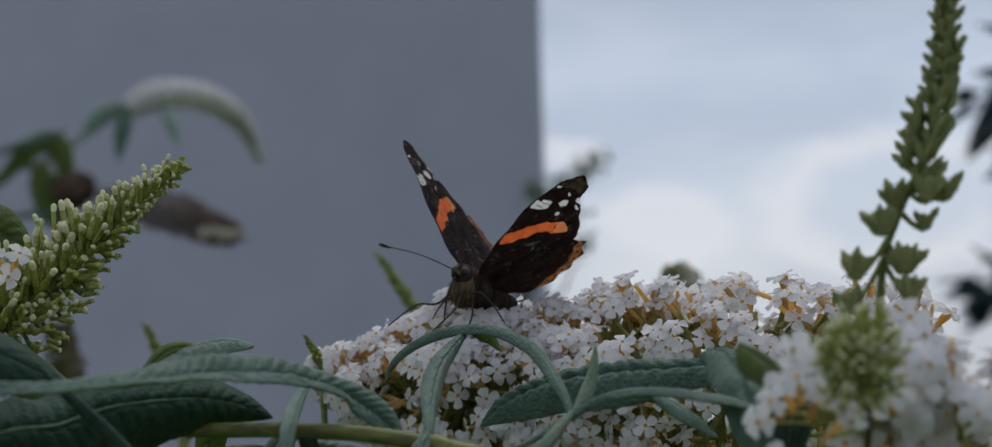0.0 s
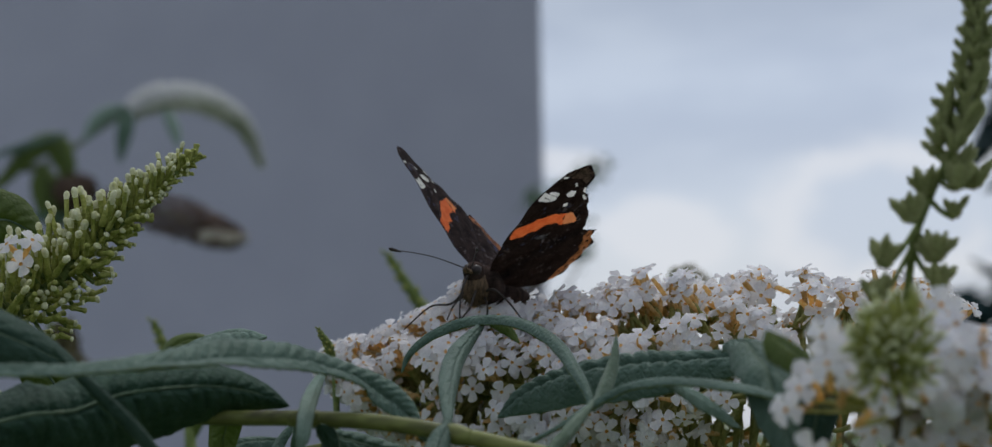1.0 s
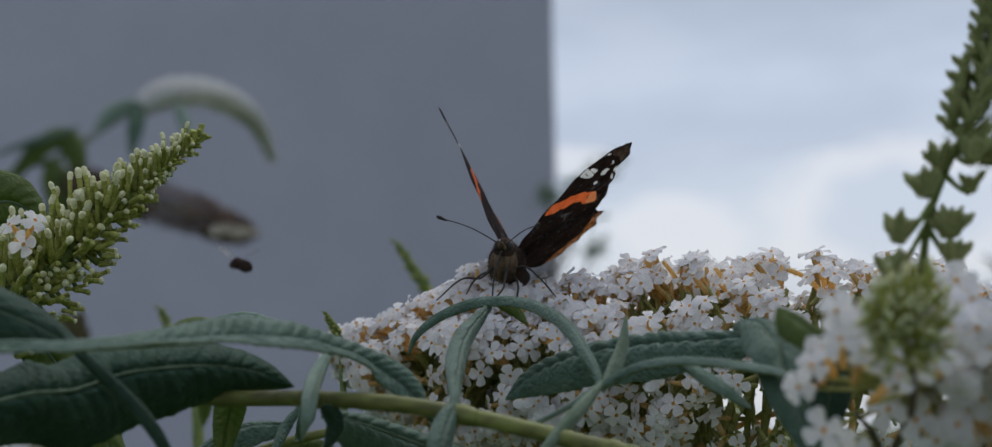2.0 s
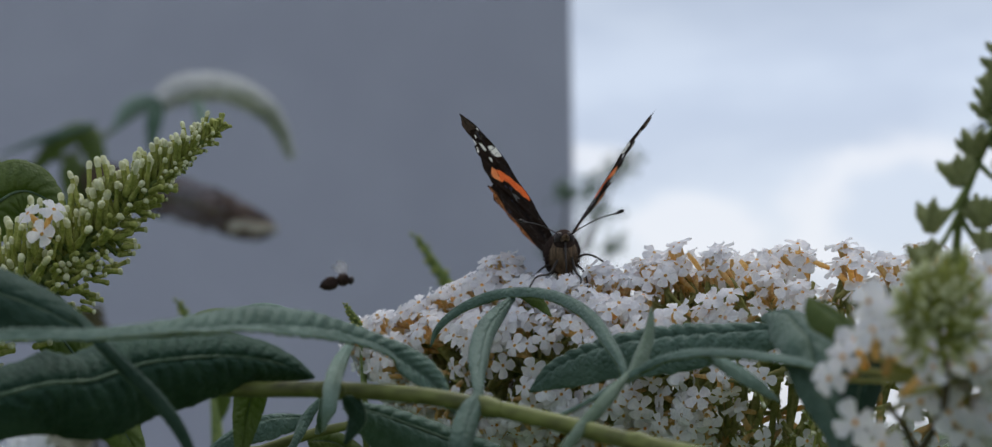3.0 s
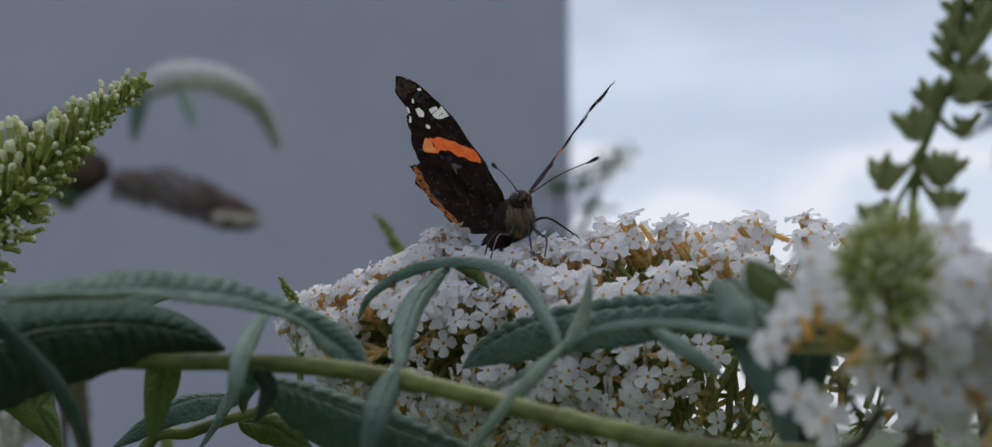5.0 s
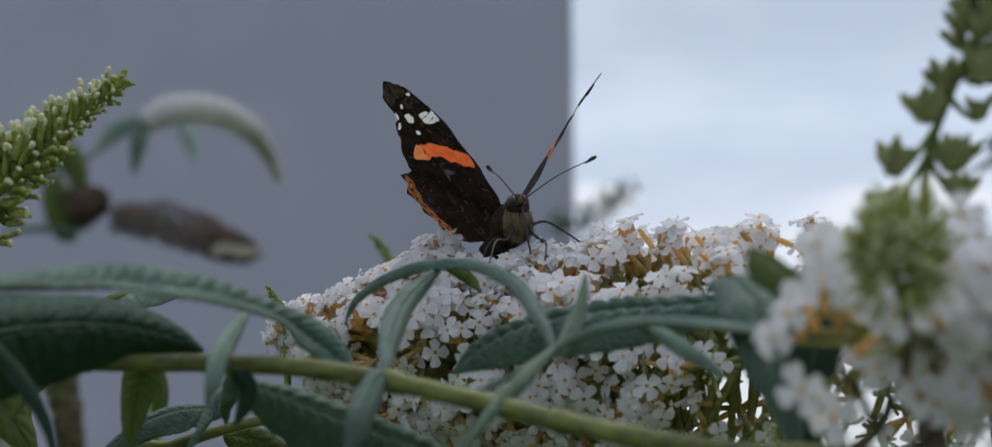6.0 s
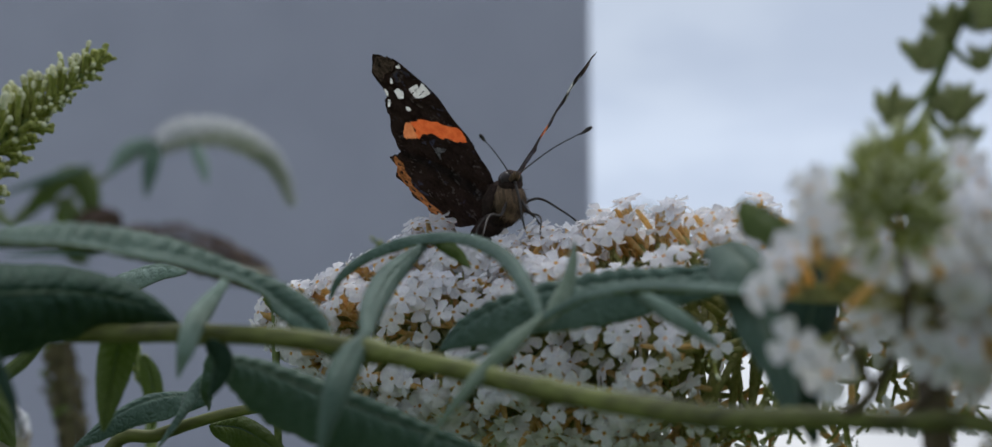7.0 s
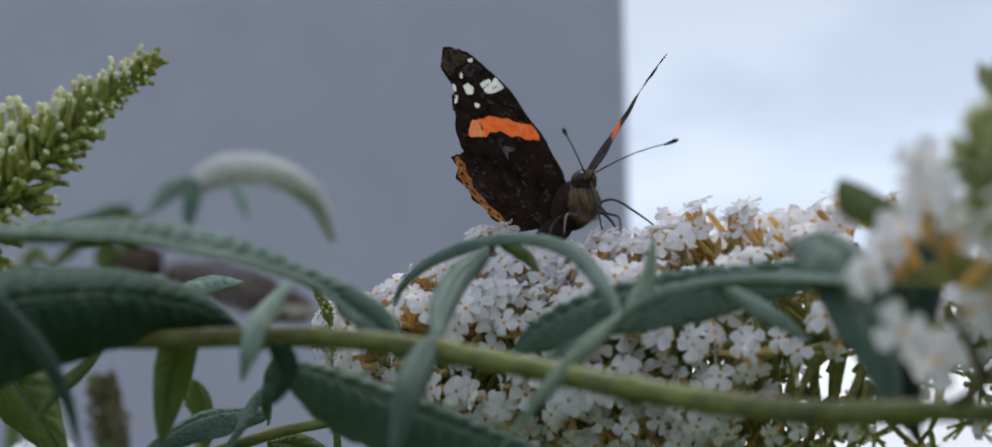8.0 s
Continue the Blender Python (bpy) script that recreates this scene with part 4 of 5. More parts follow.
def seed_spike():
    """The tall thin spike of stalked bud clusters by the near flowers."""
    rng = random.Random(5)
    axis = [(64.9, -175, 62), (64.9, -175, 45.1), (64.5, -174, 38.4), (64, -174, 31.5), (62.6, -173, 24.9), (60.4, -172, 18.2), (57.3, -171, 11.5), (55, -170, 4), (54, -168, -12)]
    base = mm(*axis[-1])
    th = thing("bud_spike", base, "tall thin green spike of stalked bud clusters", "flower bud", "flower panicles")
    v, f = tube([mm(*q) - base for q in axis], [0.0003, 0.0004, 0.0005, 0.0006], 8)
    part("rachis", mesh("rachis", v, f, M_STALK), th, "green flower stalk")
    def crown(root, at, size, count, way):
        """A stalked cluster of buds spreading like a crown."""
        sv, sf = tube([mm(*root) - base, mm(*((root + at) * 0.5 + Vector((0, 0, -0.5)))) - base, mm(*at) - base], [0.00045, 0.00035, 0.0006], 6, 6, cap=False)
        part("bud_stalk", mesh("bud_stalk", sv, sf, M_STALK), th)
        for k in range(count):
            fan, open_ = k * 2.4 + rng.uniform(-0.3, 0.3), 0.25 if k < 2 else rng.uniform(0.55, 0.95)
            w = (Vector(way) + Vector((math.cos(fan), math.sin(fan), 0)) * open_ + Vector((0, 0, rng.gauss(0.1, 0.12)))).normalized()
            part("bud", CALYX[k % 3], th, "", aim(mm(*at) - base, w, 0, size * rng.uniform(0.8, 1.15)))

    for sx, x, y, z, size, k in ((0.80, 50.7, -174, 3.0, 1.05, 14), (0.735, 54.2, -175, 8.8, 1.05, 13), (0.74, 60.8, -171, 9.6, 0.75, 9), (0.82, 57.6, -172, 3.8, 1.1, 15), (0.86, 57.9, -173, 0.2, 1.0, 14),
                                 (0.69, 56.9, -172, 12.6, 1.0, 13), (0.68, 63.2, -173, 13.4, 1.0, 14), (0.69, 60.2, -175, 13.0, 1.05, 14), (0.85, 50.0, -172, -1.5, 1.0, 13), (0.66, 61.0, -172, 15.6, 1.05, 14)):
        crown(along(axis, sx)[0], Vector((x, y, z)), size, k, (0.12 if x > 57 else -0.12, 0, 0.9))
    # crowded pairs of small cups towards the tip
    for i in range(34):
        s = 0.01 + 0.0195 * i
        c, d = along(axis, s)
        grow = 0.34 + 0.85 * s
        yaw = (1.57 if i % 2 else 0) + rng.uniform(-0.5, 0.5)
        for side in (-1, 1):
            out = Vector((side * math.cos(yaw), -math.sin(yaw) * side, 0.25)).normalized()
            tipp = c + out * (0.35 + 2.3 * s) * rng.uniform(0.8, 1.25) + Vector((0, 0, 0.3 + 1.0 * s))
            sv, sf = tube([mm(*c) - base, mm(*(c * 0.4 + tipp * 0.6 + Vector((0, 0, -0.2)))) - base, mm(*tipp) - base], [0.0004, 0.0003, 0.0005 * grow], 5, 5, cap=False)
            part("bud_stalk", mesh("bud_stalk", sv, sf, M_STALK), th)
            for k in range(7):
                fan = k * 2.4
                way = (out * 0.4 + Vector((math.cos(fan) * 0.5, math.sin(fan) * 0.5, 0.9 + rng.gauss(0, 0.2)))).normalized()
                part("bud", CALYX[k % 3], th, "", aim(mm(*tipp) - base, way, 0, rng.uniform(0.75, 1.1) * grow))
    return th


seed_spike()
stalk_of((54, -168, -12), (95, -165, -1450))


def bud_head():
    """The round head of pale green buds at the near panicle's tip."""
    rng = random.Random(9)
    o = NEAR.location
    c = mm(44.5, -203, -9) - o
    v, f = tube([mm(47, -190, -8) - o, c], [0.0011, 0.0012], 8)
    head = part("bud_head", mesh("bud_head", v, f, M_STALK), NEAR, "round head of pale green buds")
    n = 270
    for i in range(n):
        z = 1 - 2 * (i + 0.5) / n
        a = i * 2.399963
        r = math.sqrt(1 - z * z)
        way = Vector((r * math.cos(a), r * math.sin(a), z))
        way = (way + Vector((rng.gauss(0, 0.2), rng.gauss(0, 0.2), rng.gauss(0.1, 0.2)))).normalized()
        part("bud", HEAD_BUDS[i % 3], head, "", aim(c + Vector((way.x, way.y, way.z * 1.25)) * rng.uniform(0.0008, 0.0036) * (1.3 if way.x > 0.3 else 1.0), (way * 0.8 + Vector((rng.gauss(0, 0.3), rng.gauss(0, 0.2), rng.gauss(0.55, 0.3)))).normalized(), 0, rng.uniform(0.4, 0.62)))


bud_head()


# ---------- far flowers, twigs and tree ----------
def far_panicle(label, axis, radii, count, seed, white, low, size=1.25, group="far flower panicles"):
    rng = random.Random(seed)
    base = mm(*axis[-1])
    th = thing("flower_panicle", base, label, "flower", group)
    v, f = tube([mm(*q) - base for q in axis], [0.001, 0.0015, 0.002], 6)
    part("rachis", mesh("rachis", v, f, M_STALK), th)
    j = Joined()
    for i in range(count):
        s = (i + 0.5) / count
        c, d = along(axis, s)
        u = s * (len(radii) - 1)
        k = min(int(u), len(radii) - 2)
        r = radii[k] + (radii[k + 1] - radii[k]) * (u - k)
        a = i * 2.399963
        e1 = d.cross(Vector((0, 1, 0))).normalized()
        e2 = e1.cross(d)
        out = math.cos(a) * e1 + math.sin(a) * e2
        # florets facing down take the low colour: shade painted in along with greener undersides
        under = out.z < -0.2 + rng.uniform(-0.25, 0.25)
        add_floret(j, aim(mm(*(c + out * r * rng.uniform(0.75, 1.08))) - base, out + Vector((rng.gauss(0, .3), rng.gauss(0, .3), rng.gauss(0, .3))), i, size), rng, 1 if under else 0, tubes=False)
    part("floret_mass", j.mesh("floret_mass", [white, low]), th, "massed small florets")["kind"] = "stuff"
    return th


far_panicle("drooping white buddleja panicle in the distance", [(-202, 1660, 262), (-212, 1640, 290), (-228, 1610, 308), (-258, 1560, 316), (-292, 1520, 308), (-312, 1500, 292)], [3, 8, 12, 14, 14, 8], 900, 31, M_FADED, M_FADE_UNDER, 1.5)
far_panicle("withered brown buddleja panicle", [(-203, 1450, 166), (-222, 1450, 172), (-248, 1450, 182), (-285, 1450, 194), (-330, 1450, 199)], [8, 15, 19, 20, 14], 520, 33, M_WITHER, M_WITHER)
far_panicle("faded cream tip of a withered panicle", [(-196, 1436, 164), (-212, 1436, 163), (-236, 1438, 167)], [2.5, 8, 8], 150, 34, M_CREAM, M_WITHER)
far_panicle("withered dark buddleja flower head", [(-335, 1450, 214), (-352, 1450, 212), (-368, 1450, 204)], [9, 19, 15], 260, 35, M_WITHER, M_WITHER)


far_panicle("hanging faded buddleja panicle", [(-189, 600, -34), (-194, 600, -10), (-200, 600, 18), (-204, 600, 42)], [2, 6, 9, 7], 260, 36, M_HUSK, M_OLIVE, 1.0)
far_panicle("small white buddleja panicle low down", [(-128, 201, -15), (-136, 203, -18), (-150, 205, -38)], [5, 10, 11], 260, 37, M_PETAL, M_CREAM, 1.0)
stalk_of((-204, 600, 42), (-235, 620, -1450))
stalk_of((-150, 205, -38), (-158, 210, -1450))
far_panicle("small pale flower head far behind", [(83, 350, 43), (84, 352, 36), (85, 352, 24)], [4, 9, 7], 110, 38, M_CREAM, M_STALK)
stalk_of((85, 352, 24), (92, 355, -1450))


def far_branch():
    br = thing("buddleja_branch", mm(-480, 1480, -1450), "blurred buddleja branch with drooping leaves", "plant", "buddleja branches")
    stem(br, [(-312, 1500, 294), (-345, 1490, 270), (-385, 1470, 240), (-430, 1460, 215), (-470, 1470, 60), (-480, 1480, -1455)], [1.5, 2, 3, 4, 7, 10], material=M_STALK)
    W = leaf
    W(br, [(-312, 1500, 300), (-335, 1490, 290), (-352, 1480, 262)], 9, (0.2, -0.8, 0.5), mats=[M_PALE, M_UNDER], label="drooping grey-green leaf")
    W(br, [(-310, 1498, 298), (-312, 1480, 275), (-315, 1470, 240)], 8, (0.2, -1, 0.1), mats=[M_TOP, M_UNDER], label="hanging blue-green leaf")
    W(br, [(-280, 1515, 300), (-270, 1500, 280), (-262, 1490, 255)], 6, (0.2, -1, 0.1), mats=[M_PALE, M_UNDER], label="small hanging leaf")
    W(br, [(-430, 1460, 215), (-400, 1450, 250), (-375, 1450, 262), (-362, 1450, 235), (-368, 1450, 200)], 13, (0, -0.8, 0.5), mats=[M_OLIVE, M_OLIVE], label="curled dark green leaf")
    W(br, [(-385, 1455, 240), (-380, 1450, 220), (-372, 1450, 190), (-362, 1450, 178)], 14, (0.2, -1, 0.2), mats=[M_OLIVE, M_OLIVE], label="dark green leaf")
    W(br, [(-350, 1452, 190), (-390, 1450, 192), (-440, 1450, 186)], 7, (0, -0.5, 0.8), mats=[M_TOP, M_UNDER], label="long green leaf")
    W(br, [(-360, 1452, 268), (-400, 1450, 258), (-450, 1450, 238)], 7, (0, -0.5, 0.8), mats=[M_TOP, M_UNDER], label="long green leaf")
    return br


far_branch()


def bush_twigs():
    """Tips of a shrub that stand out against the sky beside the wall."""
    rng = random.Random(14)
    th = thing("shrub", Vector((0.02, 2.6, 0)), "leafy shrub tips against the sky", "shrub")
    tips = [(205, 2500, 372), (185, 2520, 352), (150, 2500, 335), (165, 2500, 300), (120, 2520, 325), (100, 2530, 250), (180, 2500, 245)]
    o = th.location
    for t in tips:
        v, f = tube([mm(*t) - o, mm(t[0] * 0.75 + 20, t[1] + 20, t[2] - 60) - o, mm(60, 2580, -60) - o, mm(20, 2600, -1455) - o], [0.001, 0.002, 0.004, 0.009], 6)
        part("twig", mesh("twig", v, f, M_WOOD), th)
        j = Joined()
        for k in range(70):
            c = Vector(t) + Vector((rng.gauss(-4, 11), rng.gauss(0, 10), rng.gauss(-8, 9)))
            a = rng.uniform(0, 6.3)
            L, w = rng.uniform(8, 14) / 1000, rng.uniform(2.5, 4) / 1000
            m = aim(mm(*c) - o, (rng.gauss(0, 1), rng.gauss(0, 1), rng.gauss(0.4, 1)), a)
            j.add([(0, 0, 0), (w, L * 0.5, 0.001), (0, L, 0), (-w, L * 0.5, 0.001)], [(0, 1, 2, 3)], m)
        part("leaves", j.mesh("leaves", [M_TOP]), th, "small dull green leaves")["kind"] = "stuff"


bush_twigs()


def small_spike(place, top, label, r=4.0):
    """A green shoot tip behind the flowers."""
    base = mm(*place)
    th = thing("shoot", base, label, "plant", "green shoots")
    a, b = Vector(place), Vector(top)
    v, f = tube([Vector((0, 0, 0)), (b - a) / 2000 + Vector((0.001, 0, 0)), (b - a) / 1000], [0.0004 * r, 0.0003 * r, 0.0002 * r], 7)
    part("shoot_stem", mesh("shoot_stem", v, f, M_STALK), th)
    rng = random.Random(int(abs(a.x) * 10))
    for i in range(26):
        s = i / 26
        c = (b - a) / 1000 * s
        ang = i * 2.4
        way = (Vector((math.cos(ang), math.sin(ang), 0)) * 0.45 + (b - a).normalized()).normalized()
        part("bud", GREEN_BUDS[i % 3], th, "", aim(c, way, 0, (1.35 - 0.7 * s) * r / 4.0))
    v, f = tube([Vector((0, 0, 0)), Vector((0.004, 0.004, -0.2)), Vector((0.01, 0.01, -a.z / 1000 - 1.452))], [0.0004 * r, 0.0006 * r, 0.0012 * r], 7)
    part("stem", mesh("stem", v, f, M_STALK), th)


small_spike((-8, 215, 8), (-27, 215, 40), "green shoot tip rising behind the flowers", 5)
small_spike((-82, 150, -8), (-92, 150, 16), "green shoot tip rising behind the leaves", 4)
small_spike((-30, -28, -3), (-33, -28, 3.6), "small green shoot beside the flower tip", 1.6)


def conifer():
    """The dark tree that shows at the edge of the sky."""
    rng = random.Random(77)
    o = Vector((3.90, 7.6, 0))
    th = thing("conifer_tree", o, "dark blue-green conifer with drooping sprays", "tree")
    H = 7.5
    v, f = tube([(0, 0, -0.1), (0.03, 0, 2.5), (0, 0.02, 5), (0, 0, H)], [0.16, 0.12, 0.07, 0.015], 10)
    part("trunk", mesh("trunk", v, f, M_WOOD), th)
    limbs, j = Joined(), Joined()
    for i in range(110):
        z = 0.6 + (H - 0.8) * (i / 110)
        L = 1.55 * min(1.0, (H - z) / 3.2) + 0.1
        L *= rng.uniform(0.7, 1.06)
        a = i * 2.39996
        d = Vector((math.cos(a), math.sin(a), 0))
        p0, p1, p2 = Vector((0, 0, z)), d * L * 0.5 + Vector((0, 0, z + 0.05)), d * L + Vector((0, 0, z - 0.28 * L))
        lv, lf = tube([p0, p1, p2], [0.03, 0.018, 0.006], 5, 6, cap=False)
        limbs.add(lv, lf)
        for q in spline([p0, p1, p2], 12)[2:]:
            for k in range(16):
                w = (d * 0.7 + Vector((rng.gauss(0, 0.6), rng.gauss(0, 0.6), rng.gauss(-0.35, 0.35)))).normalized()
                ln, wd = rng.uniform(0.14, 0.3), rng.uniform(0.025, 0.05)
                m = aim(q + Vector((rng.gauss(0, 0.05), rng.gauss(0, 0.05), rng.gauss(0, 0.04))), w, rng.uniform(0, 6))
                j.add([(wd, 0, 0), (0, wd, ln * 0.4), (-wd, 0, 0), (0, 0, ln), (0, -wd, ln * 0.4)], [(0, 1, 3), (1, 2, 3), (2, 4, 3), (4, 0, 3)], m)
    part("limbs", limbs.mesh("limbs", [M_WOOD]), th)
    part("crown", j.mesh("crown", [M_FIR], False), th, "dark needle sprays")["kind"] = "stuff"


conifer()


# ---------- butterfly ----------
def plate(outline, root, thick, camber=0.6, rings=7):
    """A thin cambered plate from a closed outline (mm), with rings of faces round its root; x outwards, y forwards, z up."""
    n = len(outline)

    def up(x, y):
        return camber * math.sin(min(1.0, x / 30) * math.pi * 0.9) + 0.12 * math.sin(y * 1.1 + x * 0.35) - 0.12 * y * max(0.0, 1 - x / 22)

    verts, faces = [], []
    for z in (thick / 2, -thick / 2):
        for k in range(1, rings + 1):
            for x, y in outline:
                xx, yy = root[0] + (x - root[0]) * k / rings, root[1] + (y - root[1]) * k / rings
                verts.append((xx, yy, up(xx, yy) + z))
        verts.append((*root, up(*root) + z))
    half = n * rings + 1
    for b, flip in ((0, False), (half, True)):
        for k in range(rings - 1):
            for i in range(n):
                q = (b + k * n + i, b + (k + 1) * n + i, b + (k + 1) * n + (i + 1) % n, b + k * n + (i + 1) % n)
                faces.append(q[::-1] if flip else q)
        for i in range(n):
            q = (b + half - 1, b + i, b + (i + 1) % n)
            faces.append(q[::-1] if flip else q)
    k = (rings - 1) * n
    for i in range(n):
        faces.append((k + i, half + k + i, half + k + (i + 1) % n, k + (i + 1) % n))
    return verts, faces


def wing_height(x, y):
    return 0.6 * np.sin(np.minimum(1.0, x / 30) * math.pi * 0.9) + 0.12 * np.sin(y * 1.1 + x * 0.35) - 0.12 * y * np.maximum(0.0, 1 - x / 22)


def within(p, poly):
    """Which of the places p lie inside a closed outline."""
    a, b = np.array(poly), np.roll(np.array(poly), -1, 0)
    hit = np.zeros(len(p), bool)
    for (x0, y0), (x1, y1) in zip(a, b):
        if y0 != y1:
            hit ^= ((y0 > p[:, 1]) != (y1 > p[:, 1])) & (p[:, 0] < x0 + (p[:, 1] - y0) / (y1 - y0) * (x1 - x0))
    return hit


def divided(outline, marks, h=0.26):
    """A wing's sheet in small faces whose edges follow its outline and its marks: places and one list of faces for the ground and for each mark."""
    lines = [np.array(o) for o in [outline] + marks]
    lo, hi = lines[0].min(0) - h, lines[0].max(0) + h
    nx, ny = int((hi[0] - lo[0]) / h) + 2, int((hi[1] - lo[1]) / h) + 2
    gx, gy = np.meshgrid(np.arange(nx), np.arange(ny), indexing="ij")
    p = np.stack([lo[0] + gx.ravel() * h, lo[1] + gy.ravel() * h], 1)
    best, to = np.full(len(p), 0.62 * h), p.copy()
    for o in lines:
        for a, b in zip(o, np.roll(o, -1, 0)):
            d = b - a
            u = np.clip(((p - a) @ d) / max(d @ d, 1e-9), 0, 1)
            q = a + u[:, None] * d
            r = np.linalg.norm(p - q, axis=1)
            near = r < best
            best[near], to[near] = r[near], q[near]
    k = (gx[:-1, :-1] * ny + gy[:-1, :-1]).ravel()
    quads = np.stack([k, k + ny, k + ny + 1, k + 1], 1)
    mid = to[quads].mean(1)
    owner = np.where(within(mid, outline), 0, -1)
    for i, o in enumerate(marks):
        owner[(owner >= 0) & within(mid, o)] = i + 1
    return to, [quads[owner == i] for i in range(len(marks) + 1)]


def round_outline(pts, n=48, scallop=0.0):
    p = spline([(x, y, 0) for x, y in pts] + [(*pts[0], 0)], n + 1)[:-1]
    out = []
    for i, v in enumerate(p):
        k = 1 + scallop * (0.7 * math.sin(i * 62.0 / n) + 0.9 * noise.noise(Vector((v.x * 1.3, v.y * 1.3, 3))))
        out.append((v.x * k, v.y * k))
    return out


FORE = [(0.3, 2.4), (4.2, 6.3), (8.1, 8.7), (11.7, 10.2), (16.5, 12.0), (20.8, 12.8), (25.5, 13.3), (28.6, 12.9), (30.6, 11.2), (30.2, 7.0), (28.6, 6.0), (26.8, 4.3), (25.2, 1.4), (24.0, -1.2), (22.2, -3.8), (20, -6.6), (15, -5.2), (8, -2.6), (0.4, -1.8)]
HIND = [(0.3, 0.6), (8, -0.4), (16, -3.6), (19.8, -6.4), (20.5, -9.3), (18.6, -12.2), (15.4, -14.4), (12.2, -15.6), (8, -15.8), (4.4, -13.8), (1.8, -9.5), (0.3, -4)]
BAND = [(9.9, 8.5), (10.6, 9.1), (12.5, 9.4), (15.4, 7.1), (17.4, 6.0), (19.5, 3.6), (20.3, 2.0), (19.0, 0.9), (18.1, -0.4), (17.2, 1.6), (16.2, 3.2), (14.2, 4.1), (12.8, 5.7), (11.0, 6.8)]
BANDEND = [(20.4, 1.8), (21.1, 0.9), (20.9, -0.8), (20.2, -2.4), (18.9, -1.4), (18.2, -0.5), (19.1, 0.8)]
MARGIN = [(20.1, -8.0), (20.0, -10.2), (18.3, -12.2), (15.4, -14.2), (12.4, -15.3), (8.8, -15.6), (6.4, -15.0), (7.6, -14.2), (10.6, -13.9), (13.4, -13.0), (15.9, -11.5), (17.8, -9.7), (19.0, -8.3)]
SPOTS = [([(23.0, 9.2), (22.2, 11.2), (21.58, 11.2), (22.12, 8.7)], "white streak"), ([(22.0, 8.65), (21.47, 11.2), (21.4, 12.5), (20.7, 12.4), (20.62, 10.6), (21.1, 8.4)], "white streak"),
         ([(21.0, 8.5), (20.5, 10.6), (20.57, 12.3), (19.2, 11.9), (20.0, 10.0)], "white streak"),
         ([(25.2, 6.2), (24.7, 7.7), (23.5, 7.6), (23.1, 6.0), (24.0, 5.0)], "white spot"),
         ([(22.4, 4.6), (21.6, 5.1), (21.0, 4.8), (21.5, 4.1)], "small white spot"), ([(26.7, 11.7), (26.2, 12.9), (25.6, 12.5), (26.1, 11.6)], "small white spot"),
         ([(26.6, 8.1), (26.3, 8.7), (25.8, 7.8), (26.2, 7.4)], "small white spot"), ([(27.0, 5.2), (26.2, 5.0), (25.6, 3.8), (26.2, 3.9)], "pale edge mark"), ([(25.6, 3.4), (25.2, 3.5), (24.6, 2.3), (25.0, 1.7)], "pale edge mark")]
TIP = [(30.1, 7.4), (30.3, 10.9), (28.6, 12.6), (26.9, 12.8), (26.9, 10.4), (27.7, 8.6), (27.6, 6.6), (28.8, 6.8)]
GREY = [(15.2, 0.7), (14.6, 0.7), (14.0, 1.5), (12.6, 2.6), (12.7, 1.6), (13.4, 0.6), (12.8, -0.2), (12.3, -1.0), (13.2, -0.6), (14.1, 0.2)]


EDGE_DOTS = [(19.0, -9.7, 0.3), (18.0, -11.2, 0.34), (16.5, -12.5, 0.36), (14.7, -13.5, 0.36), (12.9, -14.3, 0.32), (11.0, -14.7, 0.32), (9.2, -14.6, 0.28)]


def dot(x, y, r):
    return [(x + r * math.cos(a) * 1.25, y + r * math.sin(a)) for a in (0, 1.05, 2.1, 3.14, 4.19, 5.24)]


def straight_outline(pts, n):
    """A closed outline with straight sides and slightly ragged edges."""
    out = []
    for i in range(n):
        u = i / n * len(pts)
        k = int(u)
        (x0, y0), (x1, y1) = pts[k], pts[(k + 1) % len(pts)]
        x, y = x0 + (x1 - x0) * (u - k), y0 + (y1 - y0) * (u - k)
        out.append((x + 0.07 * noise.noise(Vector((x * 4, y * 4, 1))), y + 0.07 * noise.noise(Vector((x * 4, y * 4, 7)))))
    return out


